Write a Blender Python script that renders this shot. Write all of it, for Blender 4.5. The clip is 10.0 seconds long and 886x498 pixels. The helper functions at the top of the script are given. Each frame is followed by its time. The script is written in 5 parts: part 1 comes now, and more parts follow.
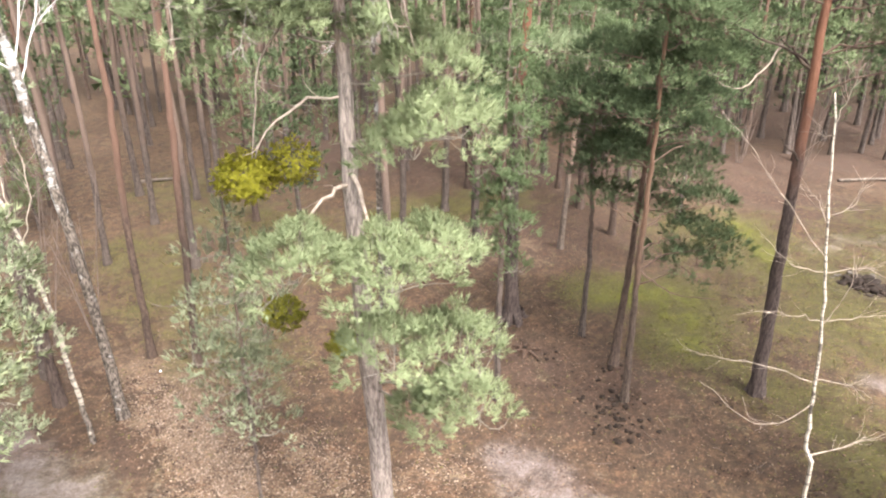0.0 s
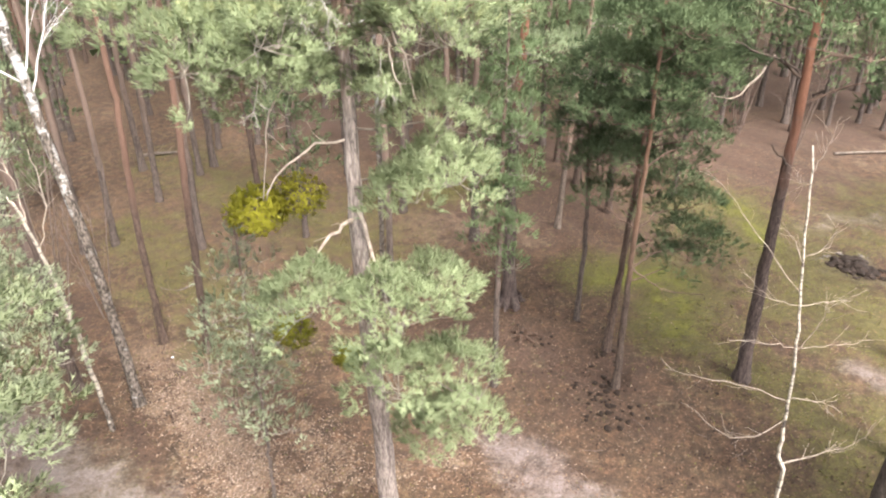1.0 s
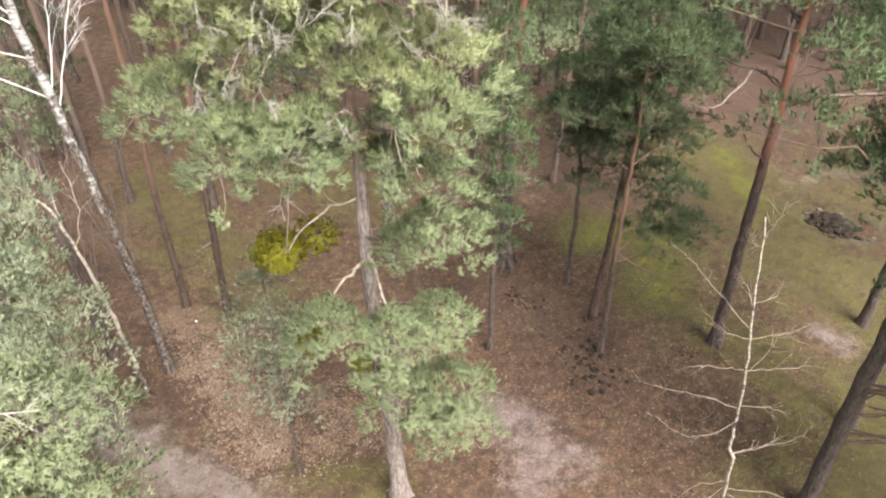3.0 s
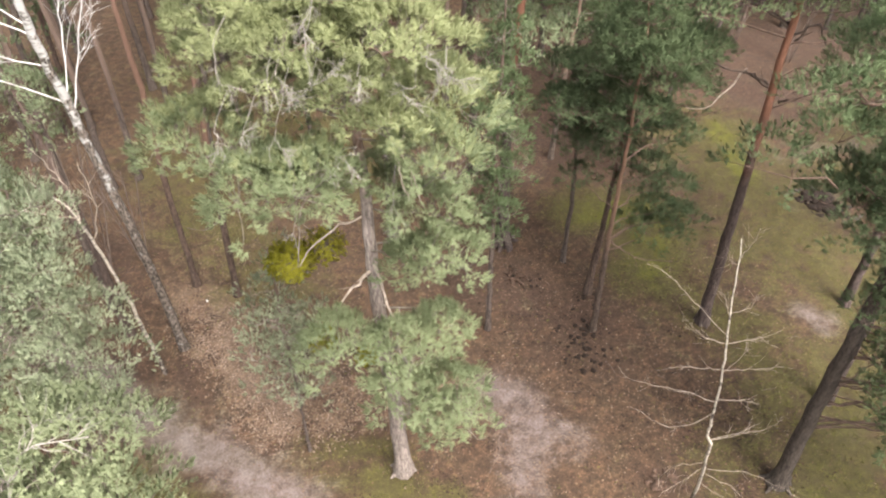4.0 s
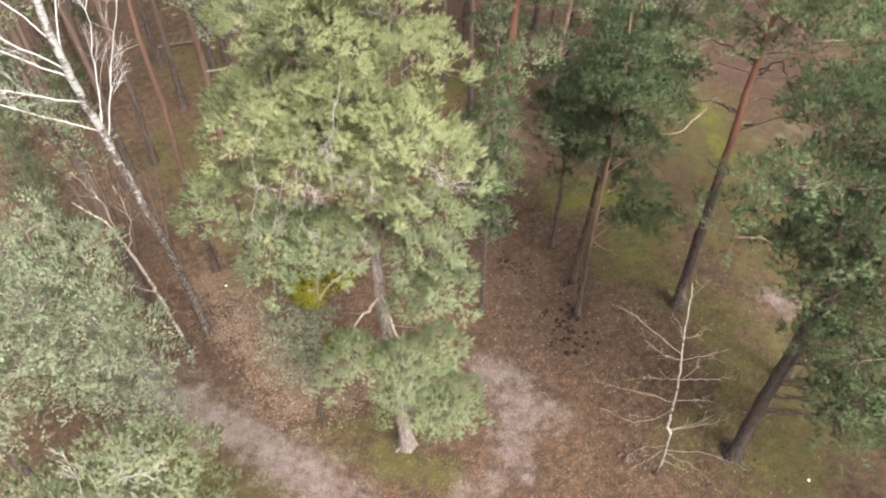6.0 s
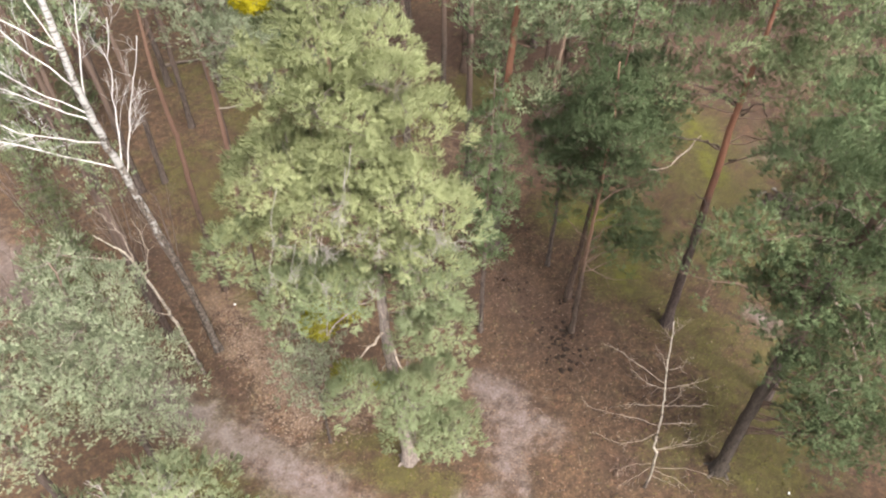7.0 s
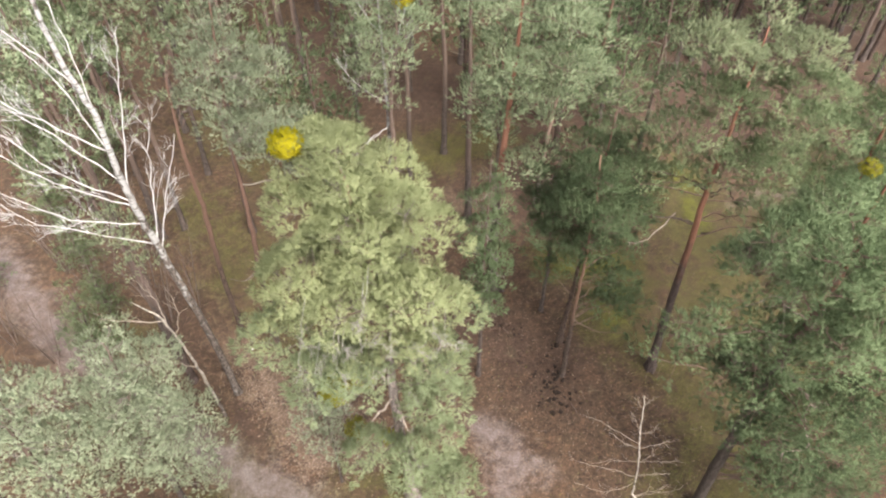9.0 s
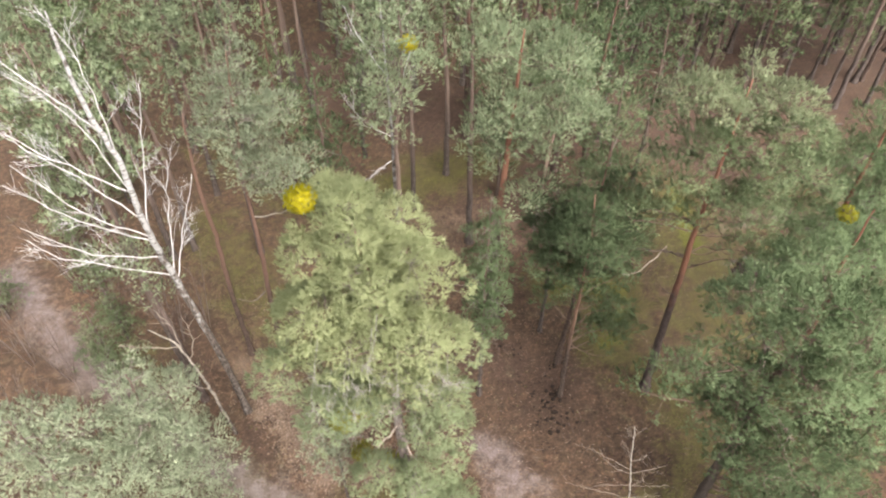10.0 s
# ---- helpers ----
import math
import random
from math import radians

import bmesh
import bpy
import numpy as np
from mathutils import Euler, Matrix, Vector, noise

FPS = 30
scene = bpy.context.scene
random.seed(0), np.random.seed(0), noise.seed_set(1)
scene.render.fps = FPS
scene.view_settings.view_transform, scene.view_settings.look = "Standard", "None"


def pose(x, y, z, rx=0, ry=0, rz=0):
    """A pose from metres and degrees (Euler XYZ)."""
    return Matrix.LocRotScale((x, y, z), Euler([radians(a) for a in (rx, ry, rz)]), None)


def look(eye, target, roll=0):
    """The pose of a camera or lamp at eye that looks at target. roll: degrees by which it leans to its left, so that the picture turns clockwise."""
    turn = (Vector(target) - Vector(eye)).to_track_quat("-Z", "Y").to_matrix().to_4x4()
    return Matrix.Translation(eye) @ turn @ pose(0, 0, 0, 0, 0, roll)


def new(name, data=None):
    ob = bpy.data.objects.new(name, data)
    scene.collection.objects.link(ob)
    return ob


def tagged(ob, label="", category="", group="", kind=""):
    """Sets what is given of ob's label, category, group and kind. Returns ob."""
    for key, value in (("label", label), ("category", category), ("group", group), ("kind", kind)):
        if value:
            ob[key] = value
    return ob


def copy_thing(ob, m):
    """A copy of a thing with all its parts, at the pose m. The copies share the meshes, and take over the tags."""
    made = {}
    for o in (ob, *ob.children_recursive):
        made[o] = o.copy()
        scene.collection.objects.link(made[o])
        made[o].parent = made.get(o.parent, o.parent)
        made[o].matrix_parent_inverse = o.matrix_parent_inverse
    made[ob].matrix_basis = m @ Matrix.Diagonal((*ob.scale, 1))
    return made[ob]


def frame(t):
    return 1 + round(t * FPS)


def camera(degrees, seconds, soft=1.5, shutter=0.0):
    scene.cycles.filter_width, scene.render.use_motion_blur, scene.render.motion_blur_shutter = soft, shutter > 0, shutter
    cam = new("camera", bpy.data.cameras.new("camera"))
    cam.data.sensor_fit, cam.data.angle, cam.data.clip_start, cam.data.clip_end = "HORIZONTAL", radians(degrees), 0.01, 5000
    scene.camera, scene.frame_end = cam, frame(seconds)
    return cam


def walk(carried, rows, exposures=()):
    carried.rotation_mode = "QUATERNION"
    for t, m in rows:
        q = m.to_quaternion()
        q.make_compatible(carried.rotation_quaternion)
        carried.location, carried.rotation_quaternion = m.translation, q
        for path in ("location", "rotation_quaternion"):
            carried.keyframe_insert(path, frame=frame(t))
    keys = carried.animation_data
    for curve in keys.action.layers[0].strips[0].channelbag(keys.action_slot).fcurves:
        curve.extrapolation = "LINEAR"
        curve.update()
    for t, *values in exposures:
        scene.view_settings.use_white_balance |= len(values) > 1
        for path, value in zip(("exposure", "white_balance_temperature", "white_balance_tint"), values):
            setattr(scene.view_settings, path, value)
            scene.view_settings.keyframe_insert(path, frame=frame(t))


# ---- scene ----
cam = camera(64.0, 10.0, soft=2.1)
METRES, EYE, TILT, LEAN, TURN = 18.0, 13.8, -24.0, 0.0, 0.0
ROWS = [
    (0.0, 0.0, 0.0, 0.0, -0.0, -0.0, -0.0),
    (0.5, -0.0009, -0.0213, 0.0428, -0.04, -2.12, -0.01),
    (1.0, -0.0012, -0.0414, 0.0866, -0.06, -4.24, 0.04),
    (1.5, -0.0019, -0.0615, 0.1313, -0.07, -6.43, 0.06),
    (2.0, -0.0013, -0.0805, 0.1741, -0.06, -8.58, 0.1),
    (2.5, -0.0012, -0.1002, 0.2171, -0.06, -10.68, 0.13),
    (4.0, -0.0007, -0.1579, 0.352, -0.04, -17.01, 0.2),
    (4.5, -0.0004, -0.1789, 0.3968, -0.06, -19.07, 0.23),
    (5.0, 0.0003, -0.2008, 0.4421, -0.1, -20.73, 0.22),
    (5.5, 0.0018, -0.2233, 0.4882, -0.11, -21.93, 0.22),
    (7.0, 0.0012, -0.2896, 0.6259, -0.18, -23.18, 0.28),
    (7.5, -0.0001, -0.312, 0.6732, -0.18, -23.16, 0.27),
    (8.0, -0.0005, -0.3351, 0.7213, -0.17, -23.16, 0.28),
    (8.5, -0.0001, -0.3577, 0.7673, -0.16, -23.14, 0.29),
    (9.0, -0.0002, -0.3799, 0.8139, -0.16, -23.14, 0.31),
    (9.5, -0.0013, -0.4018, 0.8601, -0.16, -23.11, 0.3),
    (10.0, -0.0022, -0.4232, 0.9057, -0.0, -23.09, 0.22),
]
walk(cam, [(t, pose(0, 0, EYE, TILT, LEAN, TURN) @ pose(METRES * x, METRES * y, METRES * z, 90 + pitch, roll, yaw)) for t, x, y, z, yaw, pitch, roll in ROWS],
     [(0.0, 2.43, 6500, 10), (2.5, 1.99, 6550, 10), (5.0, 1.73, 6650, 10), (10.0, 1.68, 6550, 10)])

# ---- light: bright overcast sky with a weak, wide sun ----
SUN_UP, SUN_ROUND = 55.0, 150.0
world = bpy.data.worlds.new("sky")
scene.world = world
world.use_nodes = True
wn = world.node_tree.nodes
sky = wn.new("ShaderNodeTexSky")
sky.sky_type, sky.sun_disc = "NISHITA", False
sky.sun_elevation, sky.sun_rotation = radians(SUN_UP), radians(SUN_ROUND)
sky.dust_density, sky.ozone_density, sky.air_density = 4.0, 0.6, 0.8
soften = wn.new("ShaderNodeHueSaturation")
soften.inputs["Saturation"].default_value = 0.25
world.node_tree.links.new(sky.outputs[0], soften.inputs["Color"])
world.node_tree.links.new(soften.outputs[0], wn["Background"].inputs[0])
wn["Background"].inputs[1].default_value = 0.157
sun = new("sun", bpy.data.lights.new("sun", "SUN"))
sun.data.energy, sun.data.angle, sun.data.color = 2.5, radians(30), (1.0, 0.95, 0.88)
az, el = radians(SUN_ROUND), radians(SUN_UP)
sun.matrix_world = look((math.sin(az) * math.cos(el) * 60, math.cos(az) * math.cos(el) * 60, math.sin(el) * 60), (0, 0, 0))


# ---- materials ----
def material(name):
    m = bpy.data.materials.new(name)
    m.use_nodes = True
    m.node_tree.nodes.clear()
    return m, m.node_tree.nodes, m.node_tree.links


def noise_node(n, l, coord, scale, detail=4.0, stretch=(1, 1, 1), rough=0.6):
    mp = n.new("ShaderNodeMapping")
    mp.inputs["Scale"].default_value = stretch
    l.new(coord, mp.inputs["Vector"])
    t = n.new("ShaderNodeTexNoise")
    t.inputs["Scale"].default_value, t.inputs["Detail"].default_value, t.inputs["Roughness"].default_value = scale, detail, rough
    l.new(mp.outputs[0], t.inputs["Vector"])
    return t.outputs["Fac"]


def ramp(n, l, value, low, high):
    r = n.new("ShaderNodeMapRange")
    r.interpolation_type = "SMOOTHSTEP"
    r.inputs["From Min"].default_value, r.inputs["From Max"].default_value = low, high
    l.new(value, r.inputs["Value"])
    return r.outputs[0]


def mix(n, l, fac, a, b, mode="MIX"):
    m = n.new("ShaderNodeMix")
    m.data_type, m.blend_type = "RGBA", mode
    for sock, v in ((m.inputs[0], fac), (m.inputs[6], a), (m.inputs[7], b)):
        if isinstance(v, (int, float)):
            sock.default_value = v
        elif isinstance(v, tuple):
            sock.default_value = (*v, 1)
        else:
            l.new(v, sock)
    return m.outputs[2]


def maths(n, l, op, a, b):
    m = n.new("ShaderNodeMath")
    m.operation = op
    for sock, v in zip(m.inputs, (a, b)):
        if isinstance(v, (int, float)):
            sock.default_value = v
        else:
            l.new(v, sock)
    return m.outputs[0]


def finish(n, l, colour, rough=0.85, bump=None, strength=0.5, distance=0.02):
    b = n.new("ShaderNodeBsdfPrincipled")
    b.inputs["Roughness"].default_value = rough
    b.inputs["Specular IOR Level"].default_value = 0.25
    l.new(colour, b.inputs["Base Color"])
    if bump is not None:
        bp = n.new("ShaderNodeBump")
        bp.inputs["Strength"].default_value, bp.inputs["Distance"].default_value = strength, distance
        l.new(bump, bp.inputs["Height"])
        l.new(bp.outputs[0], b.inputs["Normal"])
    out = n.new("ShaderNodeOutputMaterial")
    l.new(b.outputs[0], out.inputs[0])


def leafy(name, dark, light, through_light=0.35, tip=None):
    """Needles and small leaves: matt with some light coming through, varied from shoot to shoot and from tree to tree."""
    m, n, l = material(name)
    g = n.new("ShaderNodeNewGeometry")
    big = ramp(n, l, noise_node(n, l, g.outputs["Position"], 0.9, 2), 0.35, 0.65)
    small = noise_node(n, l, g.outputs["Position"], 6.0, 2)
    f = maths(n, l, "ADD", maths(n, l, "MULTIPLY", big, 0.65), maths(n, l, "MULTIPLY", ramp(n, l, small, 0.2, 0.8), 0.35))
    c = mix(n, l, f, dark, light)
    if tip:
        c = mix(n, l, maths(n, l, "MULTIPLY", ramp(n, l, g.outputs["Random Per Island"], 0.8, 0.95), 0.7), c, tip)
    info = n.new("ShaderNodeObjectInfo")
    hs = n.new("ShaderNodeHueSaturation")
    l.new(maths(n, l, "ADD", maths(n, l, "MULTIPLY", info.outputs["Random"], 0.3), 0.85), hs.inputs["Value"])
    l.new(c, hs.inputs["Color"])
    d, t, s = n.new("ShaderNodeBsdfDiffuse"), n.new("ShaderNodeBsdfTranslucent"), n.new("ShaderNodeMixShader")
    s.inputs[0].default_value = through_light
    l.new(hs.outputs[0], d.inputs[0])
    l.new(hs.outputs[0], t.inputs[0])
    l.new(d.outputs[0], s.inputs[1])
    l.new(t.outputs[0], s.inputs[2])
    out = n.new("ShaderNodeOutputMaterial")
    l.new(s.outputs[0], out.inputs[0])
    return m


def pine_bark(name, low, high, start, end):
    """Furrowed grey-brown plates below, thin flaking orange bark above."""
    m, n, l = material(name)
    tc = n.new("ShaderNodeTexCoord")
    o = tc.outputs["Object"]
    sep = n.new("ShaderNodeSeparateXYZ")
    l.new(o, sep.inputs[0])
    v = n.new("ShaderNodeTexVoronoi")
    v.feature = "DISTANCE_TO_EDGE"
    v.inputs["Scale"].default_value = 9.0
    mp = n.new("ShaderNodeMapping")
    mp.inputs["Scale"].default_value = (2.2, 2.2, 0.4)
    l.new(o, mp.inputs["Vector"])
    l.new(mp.outputs[0], v.inputs["Vector"])
    plates = maths(n, l, "ADD", maths(n, l, "MULTIPLY", ramp(n, l, v.outputs["Distance"], 0.0, 0.2), 0.4), maths(n, l, "MULTIPLY", ramp(n, l, noise_node(n, l, o, 7, 5, (2, 2, 0.35)), 0.35, 0.65), 0.6))
    grain = noise_node(n, l, o, 14, 5, (1.5, 1.5, 0.4))
    patch = noise_node(n, l, o, 1.3, 3, (1, 1, 0.6))
    lowc = mix(n, l, plates, tuple(0.32 * q for q in low), mix(n, l, grain, tuple(0.7 * q for q in low), tuple(1.6 * q for q in low)))
    highc = mix(n, l, grain, tuple(0.7 * q for q in high), tuple(1.35 * q for q in high))
    height = maths(n, l, "ADD", sep.outputs["Z"], maths(n, l, "MULTIPLY", maths(n, l, "SUBTRACT", patch, 0.5), 5.0))
    c = mix(n, l, ramp(n, l, height, start, end), lowc, highc)
    finish(n, l, c, 0.9, maths(n, l, "ADD", plates, grain), 0.7, 0.03)
    return m


def birch_bark(name, dark_to, pale=(0.54, 0.52, 0.49)):
    """White bark with dark bands; rough black patches up to the height dark_to."""
    m, n, l = material(name)
    tc = n.new("ShaderNodeTexCoord")
    o = tc.outputs["Object"]
    sep = n.new("ShaderNodeSeparateXYZ")
    l.new(o, sep.inputs[0])
    bands = noise_node(n, l, o, 3.5, 4, (0.6, 0.6, 4.5))
    spots = noise_node(n, l, o, 3.2, 4, (1.2, 1.2, 0.9))
    low = ramp(n, l, sep.outputs["Z"], dark_to, dark_to * 0.15)
    lim = maths(n, l, "ADD", spots, maths(n, l, "MULTIPLY", low, 0.24))
    black = ramp(n, l, lim, 0.57, 0.64)
    mark = ramp(n, l, bands, 0.5, 0.58)
    c = mix(n, l, noise_node(n, l, o, 9, 3), tuple(0.75 * q for q in pale), pale)
    c = mix(n, l, maths(n, l, "MULTIPLY", mark, 0.8), c, (0.09, 0.08, 0.07))
    c = mix(n, l, black, c, mix(n, l, ramp(n, l, noise_node(n, l, o, 9, 5, (2, 2, 0.8)), 0.4, 0.62), (0.03, 0.024, 0.02), (0.17, 0.14, 0.12)))
    finish(n, l, c, 0.7, lim, 0.5, 0.02)
    return m


def plain(name, a, b, scale, rough=0.85, stretch=(1, 1, 1)):
    m, n, l = material(name)
    tc = n.new("ShaderNodeTexCoord")
    f = noise_node(n, l, tc.outputs["Object"], scale, 5, stretch)
    finish(n, l, mix(n, l, ramp(n, l, f, 0.3, 0.7), a, b), rough, f, 0.6, 0.02)
    return m


def scattered(name, colours):
    """Small loose pieces, each with a colour of its own."""
    m, n, l = material(name)
    g = n.new("ShaderNodeNewGeometry")
    r = n.new("ShaderNodeValToRGB")
    r.color_ramp.interpolation = "LINEAR"
    while len(r.color_ramp.elements) < len(colours):
        r.color_ramp.elements.new(0.5)
    for k, c in enumerate(colours):
        r.color_ramp.elements[k].position = k / (len(colours) - 1)
        r.color_ramp.elements[k].color = (*c, 1)
    l.new(g.outputs["Random Per Island"], r.inputs[0])
    finish(n, l, r.outputs[0], 0.8)
    return m


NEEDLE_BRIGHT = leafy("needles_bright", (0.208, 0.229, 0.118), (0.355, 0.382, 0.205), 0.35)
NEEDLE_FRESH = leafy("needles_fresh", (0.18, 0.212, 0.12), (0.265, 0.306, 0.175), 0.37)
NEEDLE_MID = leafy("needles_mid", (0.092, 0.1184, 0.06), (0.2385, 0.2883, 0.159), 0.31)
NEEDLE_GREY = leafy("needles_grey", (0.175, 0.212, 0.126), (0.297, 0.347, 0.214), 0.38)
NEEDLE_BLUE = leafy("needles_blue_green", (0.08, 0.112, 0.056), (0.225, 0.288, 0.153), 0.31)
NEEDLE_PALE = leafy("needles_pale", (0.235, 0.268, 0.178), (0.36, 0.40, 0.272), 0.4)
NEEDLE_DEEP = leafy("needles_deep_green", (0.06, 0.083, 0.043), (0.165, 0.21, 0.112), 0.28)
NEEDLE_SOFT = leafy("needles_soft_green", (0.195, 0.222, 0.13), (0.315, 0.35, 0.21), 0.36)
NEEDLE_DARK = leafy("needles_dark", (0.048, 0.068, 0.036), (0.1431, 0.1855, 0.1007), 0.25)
MISTLETOE = leafy("mistletoe_leaves", (0.27, 0.245, 0.012), (0.56, 0.48, 0.03), 0.4)
MISTLETOE_DULL = leafy("mistletoe_dull", (0.20, 0.19, 0.022), (0.32, 0.30, 0.04), 0.4)
# Darker olive copy for the low bushes: shade inside the crown, put into the colour.
MISTLETOE_OLIVE = leafy("mistletoe_olive", (0.13, 0.13, 0.02), (0.26, 0.25, 0.045), 0.4)
BARK_MAIN = pine_bark("bark_main", (0.31, 0.255, 0.228), (0.235, 0.145, 0.108), 12.0, 15.0)
BARK_RED = pine_bark("bark_red", (0.095, 0.065, 0.052), (0.125, 0.073, 0.054), 4.5, 8.0)
BARK_DARK = pine_bark("bark_dark", (0.095, 0.07, 0.063), (0.2, 0.094, 0.062), 7.0, 10.5)
BARK_ORANGE = pine_bark("bark_orange", (0.1, 0.072, 0.058), (0.155, 0.092, 0.063), 3.5, 7.0)
BARK_BIG = pine_bark("bark_big", (0.092, 0.074, 0.062), (0.15, 0.085, 0.055), 13, 17)
BARK_BROWN = pine_bark("bark_brown", (0.10, 0.072, 0.062), (0.125, 0.088, 0.075), 5.0, 9.0)
BARK_THIN = pine_bark("bark_thin", (0.10, 0.077, 0.067), (0.125, 0.088, 0.071), 3.0, 7.0)
BARK_PALE = pine_bark("bark_pale", (0.15, 0.115, 0.095), (0.23, 0.16, 0.125), 3.0, 6.0)
LIMB = plain("limb_bark", (0.10, 0.085, 0.07), (0.24, 0.21, 0.175), 6.0)
LIMB_RED = plain("limb_bark_red", (0.075, 0.05, 0.041), (0.15, 0.10, 0.076), 6.0)
LIMB_DARK = plain("limb_bark_dark", (0.055, 0.043, 0.036), (0.14, 0.11, 0.09), 6.0)
LIMB_BLACK = plain("limb_bark_black", (0.028, 0.021, 0.018), (0.085, 0.06, 0.048), 6.0)
DEAD = plain("dead_wood", (0.25, 0.205, 0.165), (0.42, 0.36, 0.30), 7.0)
DEAD_GREY = plain("dead_twig_grey", (0.2, 0.18, 0.16), (0.36, 0.33, 0.3), 7.0)
DEAD_BROWN = plain("dead_wood_brown", (0.19, 0.15, 0.125), (0.36, 0.30, 0.25), 7.0)
BIRCH_OLD = birch_bark("birch_bark_old", 17.0, (0.36, 0.345, 0.335))
BIRCH_YOUNG = birch_bark("birch_bark_young", 2.0, (0.42, 0.37, 0.31))
TWIG_PALE = plain("birch_twig_pale", (0.42, 0.395, 0.385), (0.58, 0.56, 0.55), 3.0)
TWIG_BROWN = plain("twig_brown", (0.085, 0.062, 0.052), (0.17, 0.13, 0.11), 2.0)
LITTER = scattered("leaf_litter", [(0.05, 0.03, 0.02), (0.09, 0.05, 0.033), (0.13, 0.075, 0.048), (0.15, 0.095, 0.06), (0.18, 0.13, 0.09)])
PALE_LEAF = scattered("pale_dry_leaves", [(0.10, 0.065, 0.048), (0.17, 0.12, 0.09), (0.30, 0.23, 0.18)])
DARK_LEAF = scattered("damp_dark_leaves", [(0.012, 0.007, 0.005), (0.03, 0.016, 0.011), (0.055, 0.03, 0.02)])
GRASS = scattered("grass_blades", [(0.06, 0.07, 0.012), (0.10, 0.105, 0.02), (0.11, 0.10, 0.022), (0.13, 0.105, 0.035)])
CHAR = plain("charred_debris", (0.011, 0.007, 0.005), (0.038, 0.025, 0.019), 5.0)
ROTTEN = plain("rotten_wood", (0.035, 0.022, 0.016), (0.10, 0.062, 0.044), 9.0)
DARK_WOOD = plain("damp_dark_wood", (0.008, 0.005, 0.0035), (0.03, 0.018, 0.012), 9.0)
STONE = plain("field_stone", (0.05, 0.042, 0.036), (0.13, 0.11, 0.095), 4.0)
PAPER = plain("white_scrap", (0.7, 0.7, 0.7), (0.85, 0.85, 0.84), 12.0)


def ground_material():
    m, n, l = material("forest_floor")
    g = n.new("ShaderNodeNewGeometry")
    p = g.outputs["Position"]

    def layer(name):
        a = n.new("ShaderNodeAttribute")
        a.attribute_name = name
        return a.outputs["Fac"]
    big, mid, fine = noise_node(n, l, p, 0.25, 4), noise_node(n, l, p, 1.3, 5), noise_node(n, l, p, 11, 6, rough=0.75)
    c = mix(n, l, ramp(n, l, big, 0.35, 0.65), (0.042, 0.0215, 0.0135), (0.07, 0.041, 0.0255))
    c = mix(n, l, ramp(n, l, mid, 0.35, 0.75), c, (0.056, 0.037, 0.022))
    c = mix(n, l, 0.75, c, mix(n, l, 1.0, c, mix(n, l, ramp(n, l, noise_node(n, l, p, 2.6, 6, rough=0.7), 0.36, 0.66), (0.38, 0.36, 0.37), (1.75, 1.6, 1.55)), "MULTIPLY"))
    wob = maths(n, l, "MULTIPLY", maths(n, l, "SUBTRACT", maths(n, l, "ADD", maths(n, l, "ADD", mid, fine), noise_node(n, l, p, 0.7, 3)), 1.5), 1.5)

    blots = ramp(n, l, noise_node(n, l, p, 1.9, 6, rough=0.7), 0.36, 0.64)

    def over(c, name, low, high, tone_a, tone_b, most):
        f = ramp(n, l, maths(n, l, "ADD", layer(name), wob), low, high)
        return mix(n, l, maths(n, l, "MULTIPLY", f, most), c, mix(n, l, maths(n, l, "ADD", maths(n, l, "MULTIPLY", blots, 0.6), maths(n, l, "MULTIPLY", ramp(n, l, fine, 0.3, 0.7), 0.4)), tone_a, tone_b))
    # dark needle duff, and the far wood's shade painted with the same tones
    c = over(c, "duff_shade", 0.2, 1.0, (0.025, 0.0118, 0.0098), (0.057, 0.030, 0.0235), 0.88)
    c = over(c, "litter", 0.3, 1.1, (0.125, 0.08, 0.058), (0.24, 0.175, 0.13), 0.72)
    c = over(c, "moss", 0.15, 0.85, (0.036, 0.033, 0.007), (0.078, 0.071, 0.016), 0.9)
    c = over(c, "moss", 0.95, 1.5, (0.06, 0.068, 0.004), (0.115, 0.12, 0.008), 0.85)
    c = over(c, "sand", 0.25, 1.25, (0.095, 0.068, 0.063), (0.225, 0.186, 0.185), 0.85)
    for scale, most in ((9.0, 0.55), (21.0, 0.6)):
        vo = n.new("ShaderNodeTexVoronoi")
        vo.inputs["Scale"].default_value = scale
        l.new(p, vo.inputs["Vector"])
        sp = n.new("ShaderNodeSeparateColor")
        l.new(vo.outputs["Color"], sp.inputs[0])
        leaf = mix(n, l, sp.outputs[0], tuple(0.45 for _ in range(3)), (1.65, 1.6, 1.5))
        bare = maths(n, l, "SUBTRACT", 1.0, maths(n, l, "MULTIPLY", maths(n, l, "MAXIMUM", layer("sand"), layer("moss")), 0.7))
        bare.node.use_clamp = True
        c = mix(n, l, maths(n, l, "MULTIPLY", bare, most), c, mix(n, l, 1.0, c, leaf, "MULTIPLY"))
    speck = noise_node(n, l, p, 38, 3, rough=0.8)
    c = mix(n, l, ramp(n, l, speck, 0.25, 0.75), mix(n, l, 0.5, c, (0.02, 0.014, 0.01)), mix(n, l, 0.1, c, (0.32, 0.25, 0.18)))
    finish(n, l, c, 0.95, maths(n, l, "ADD", fine, maths(n, l, "MULTIPLY", mid, 2.0)), 0.7, 0.06)
    return m


FLOOR = ground_material()


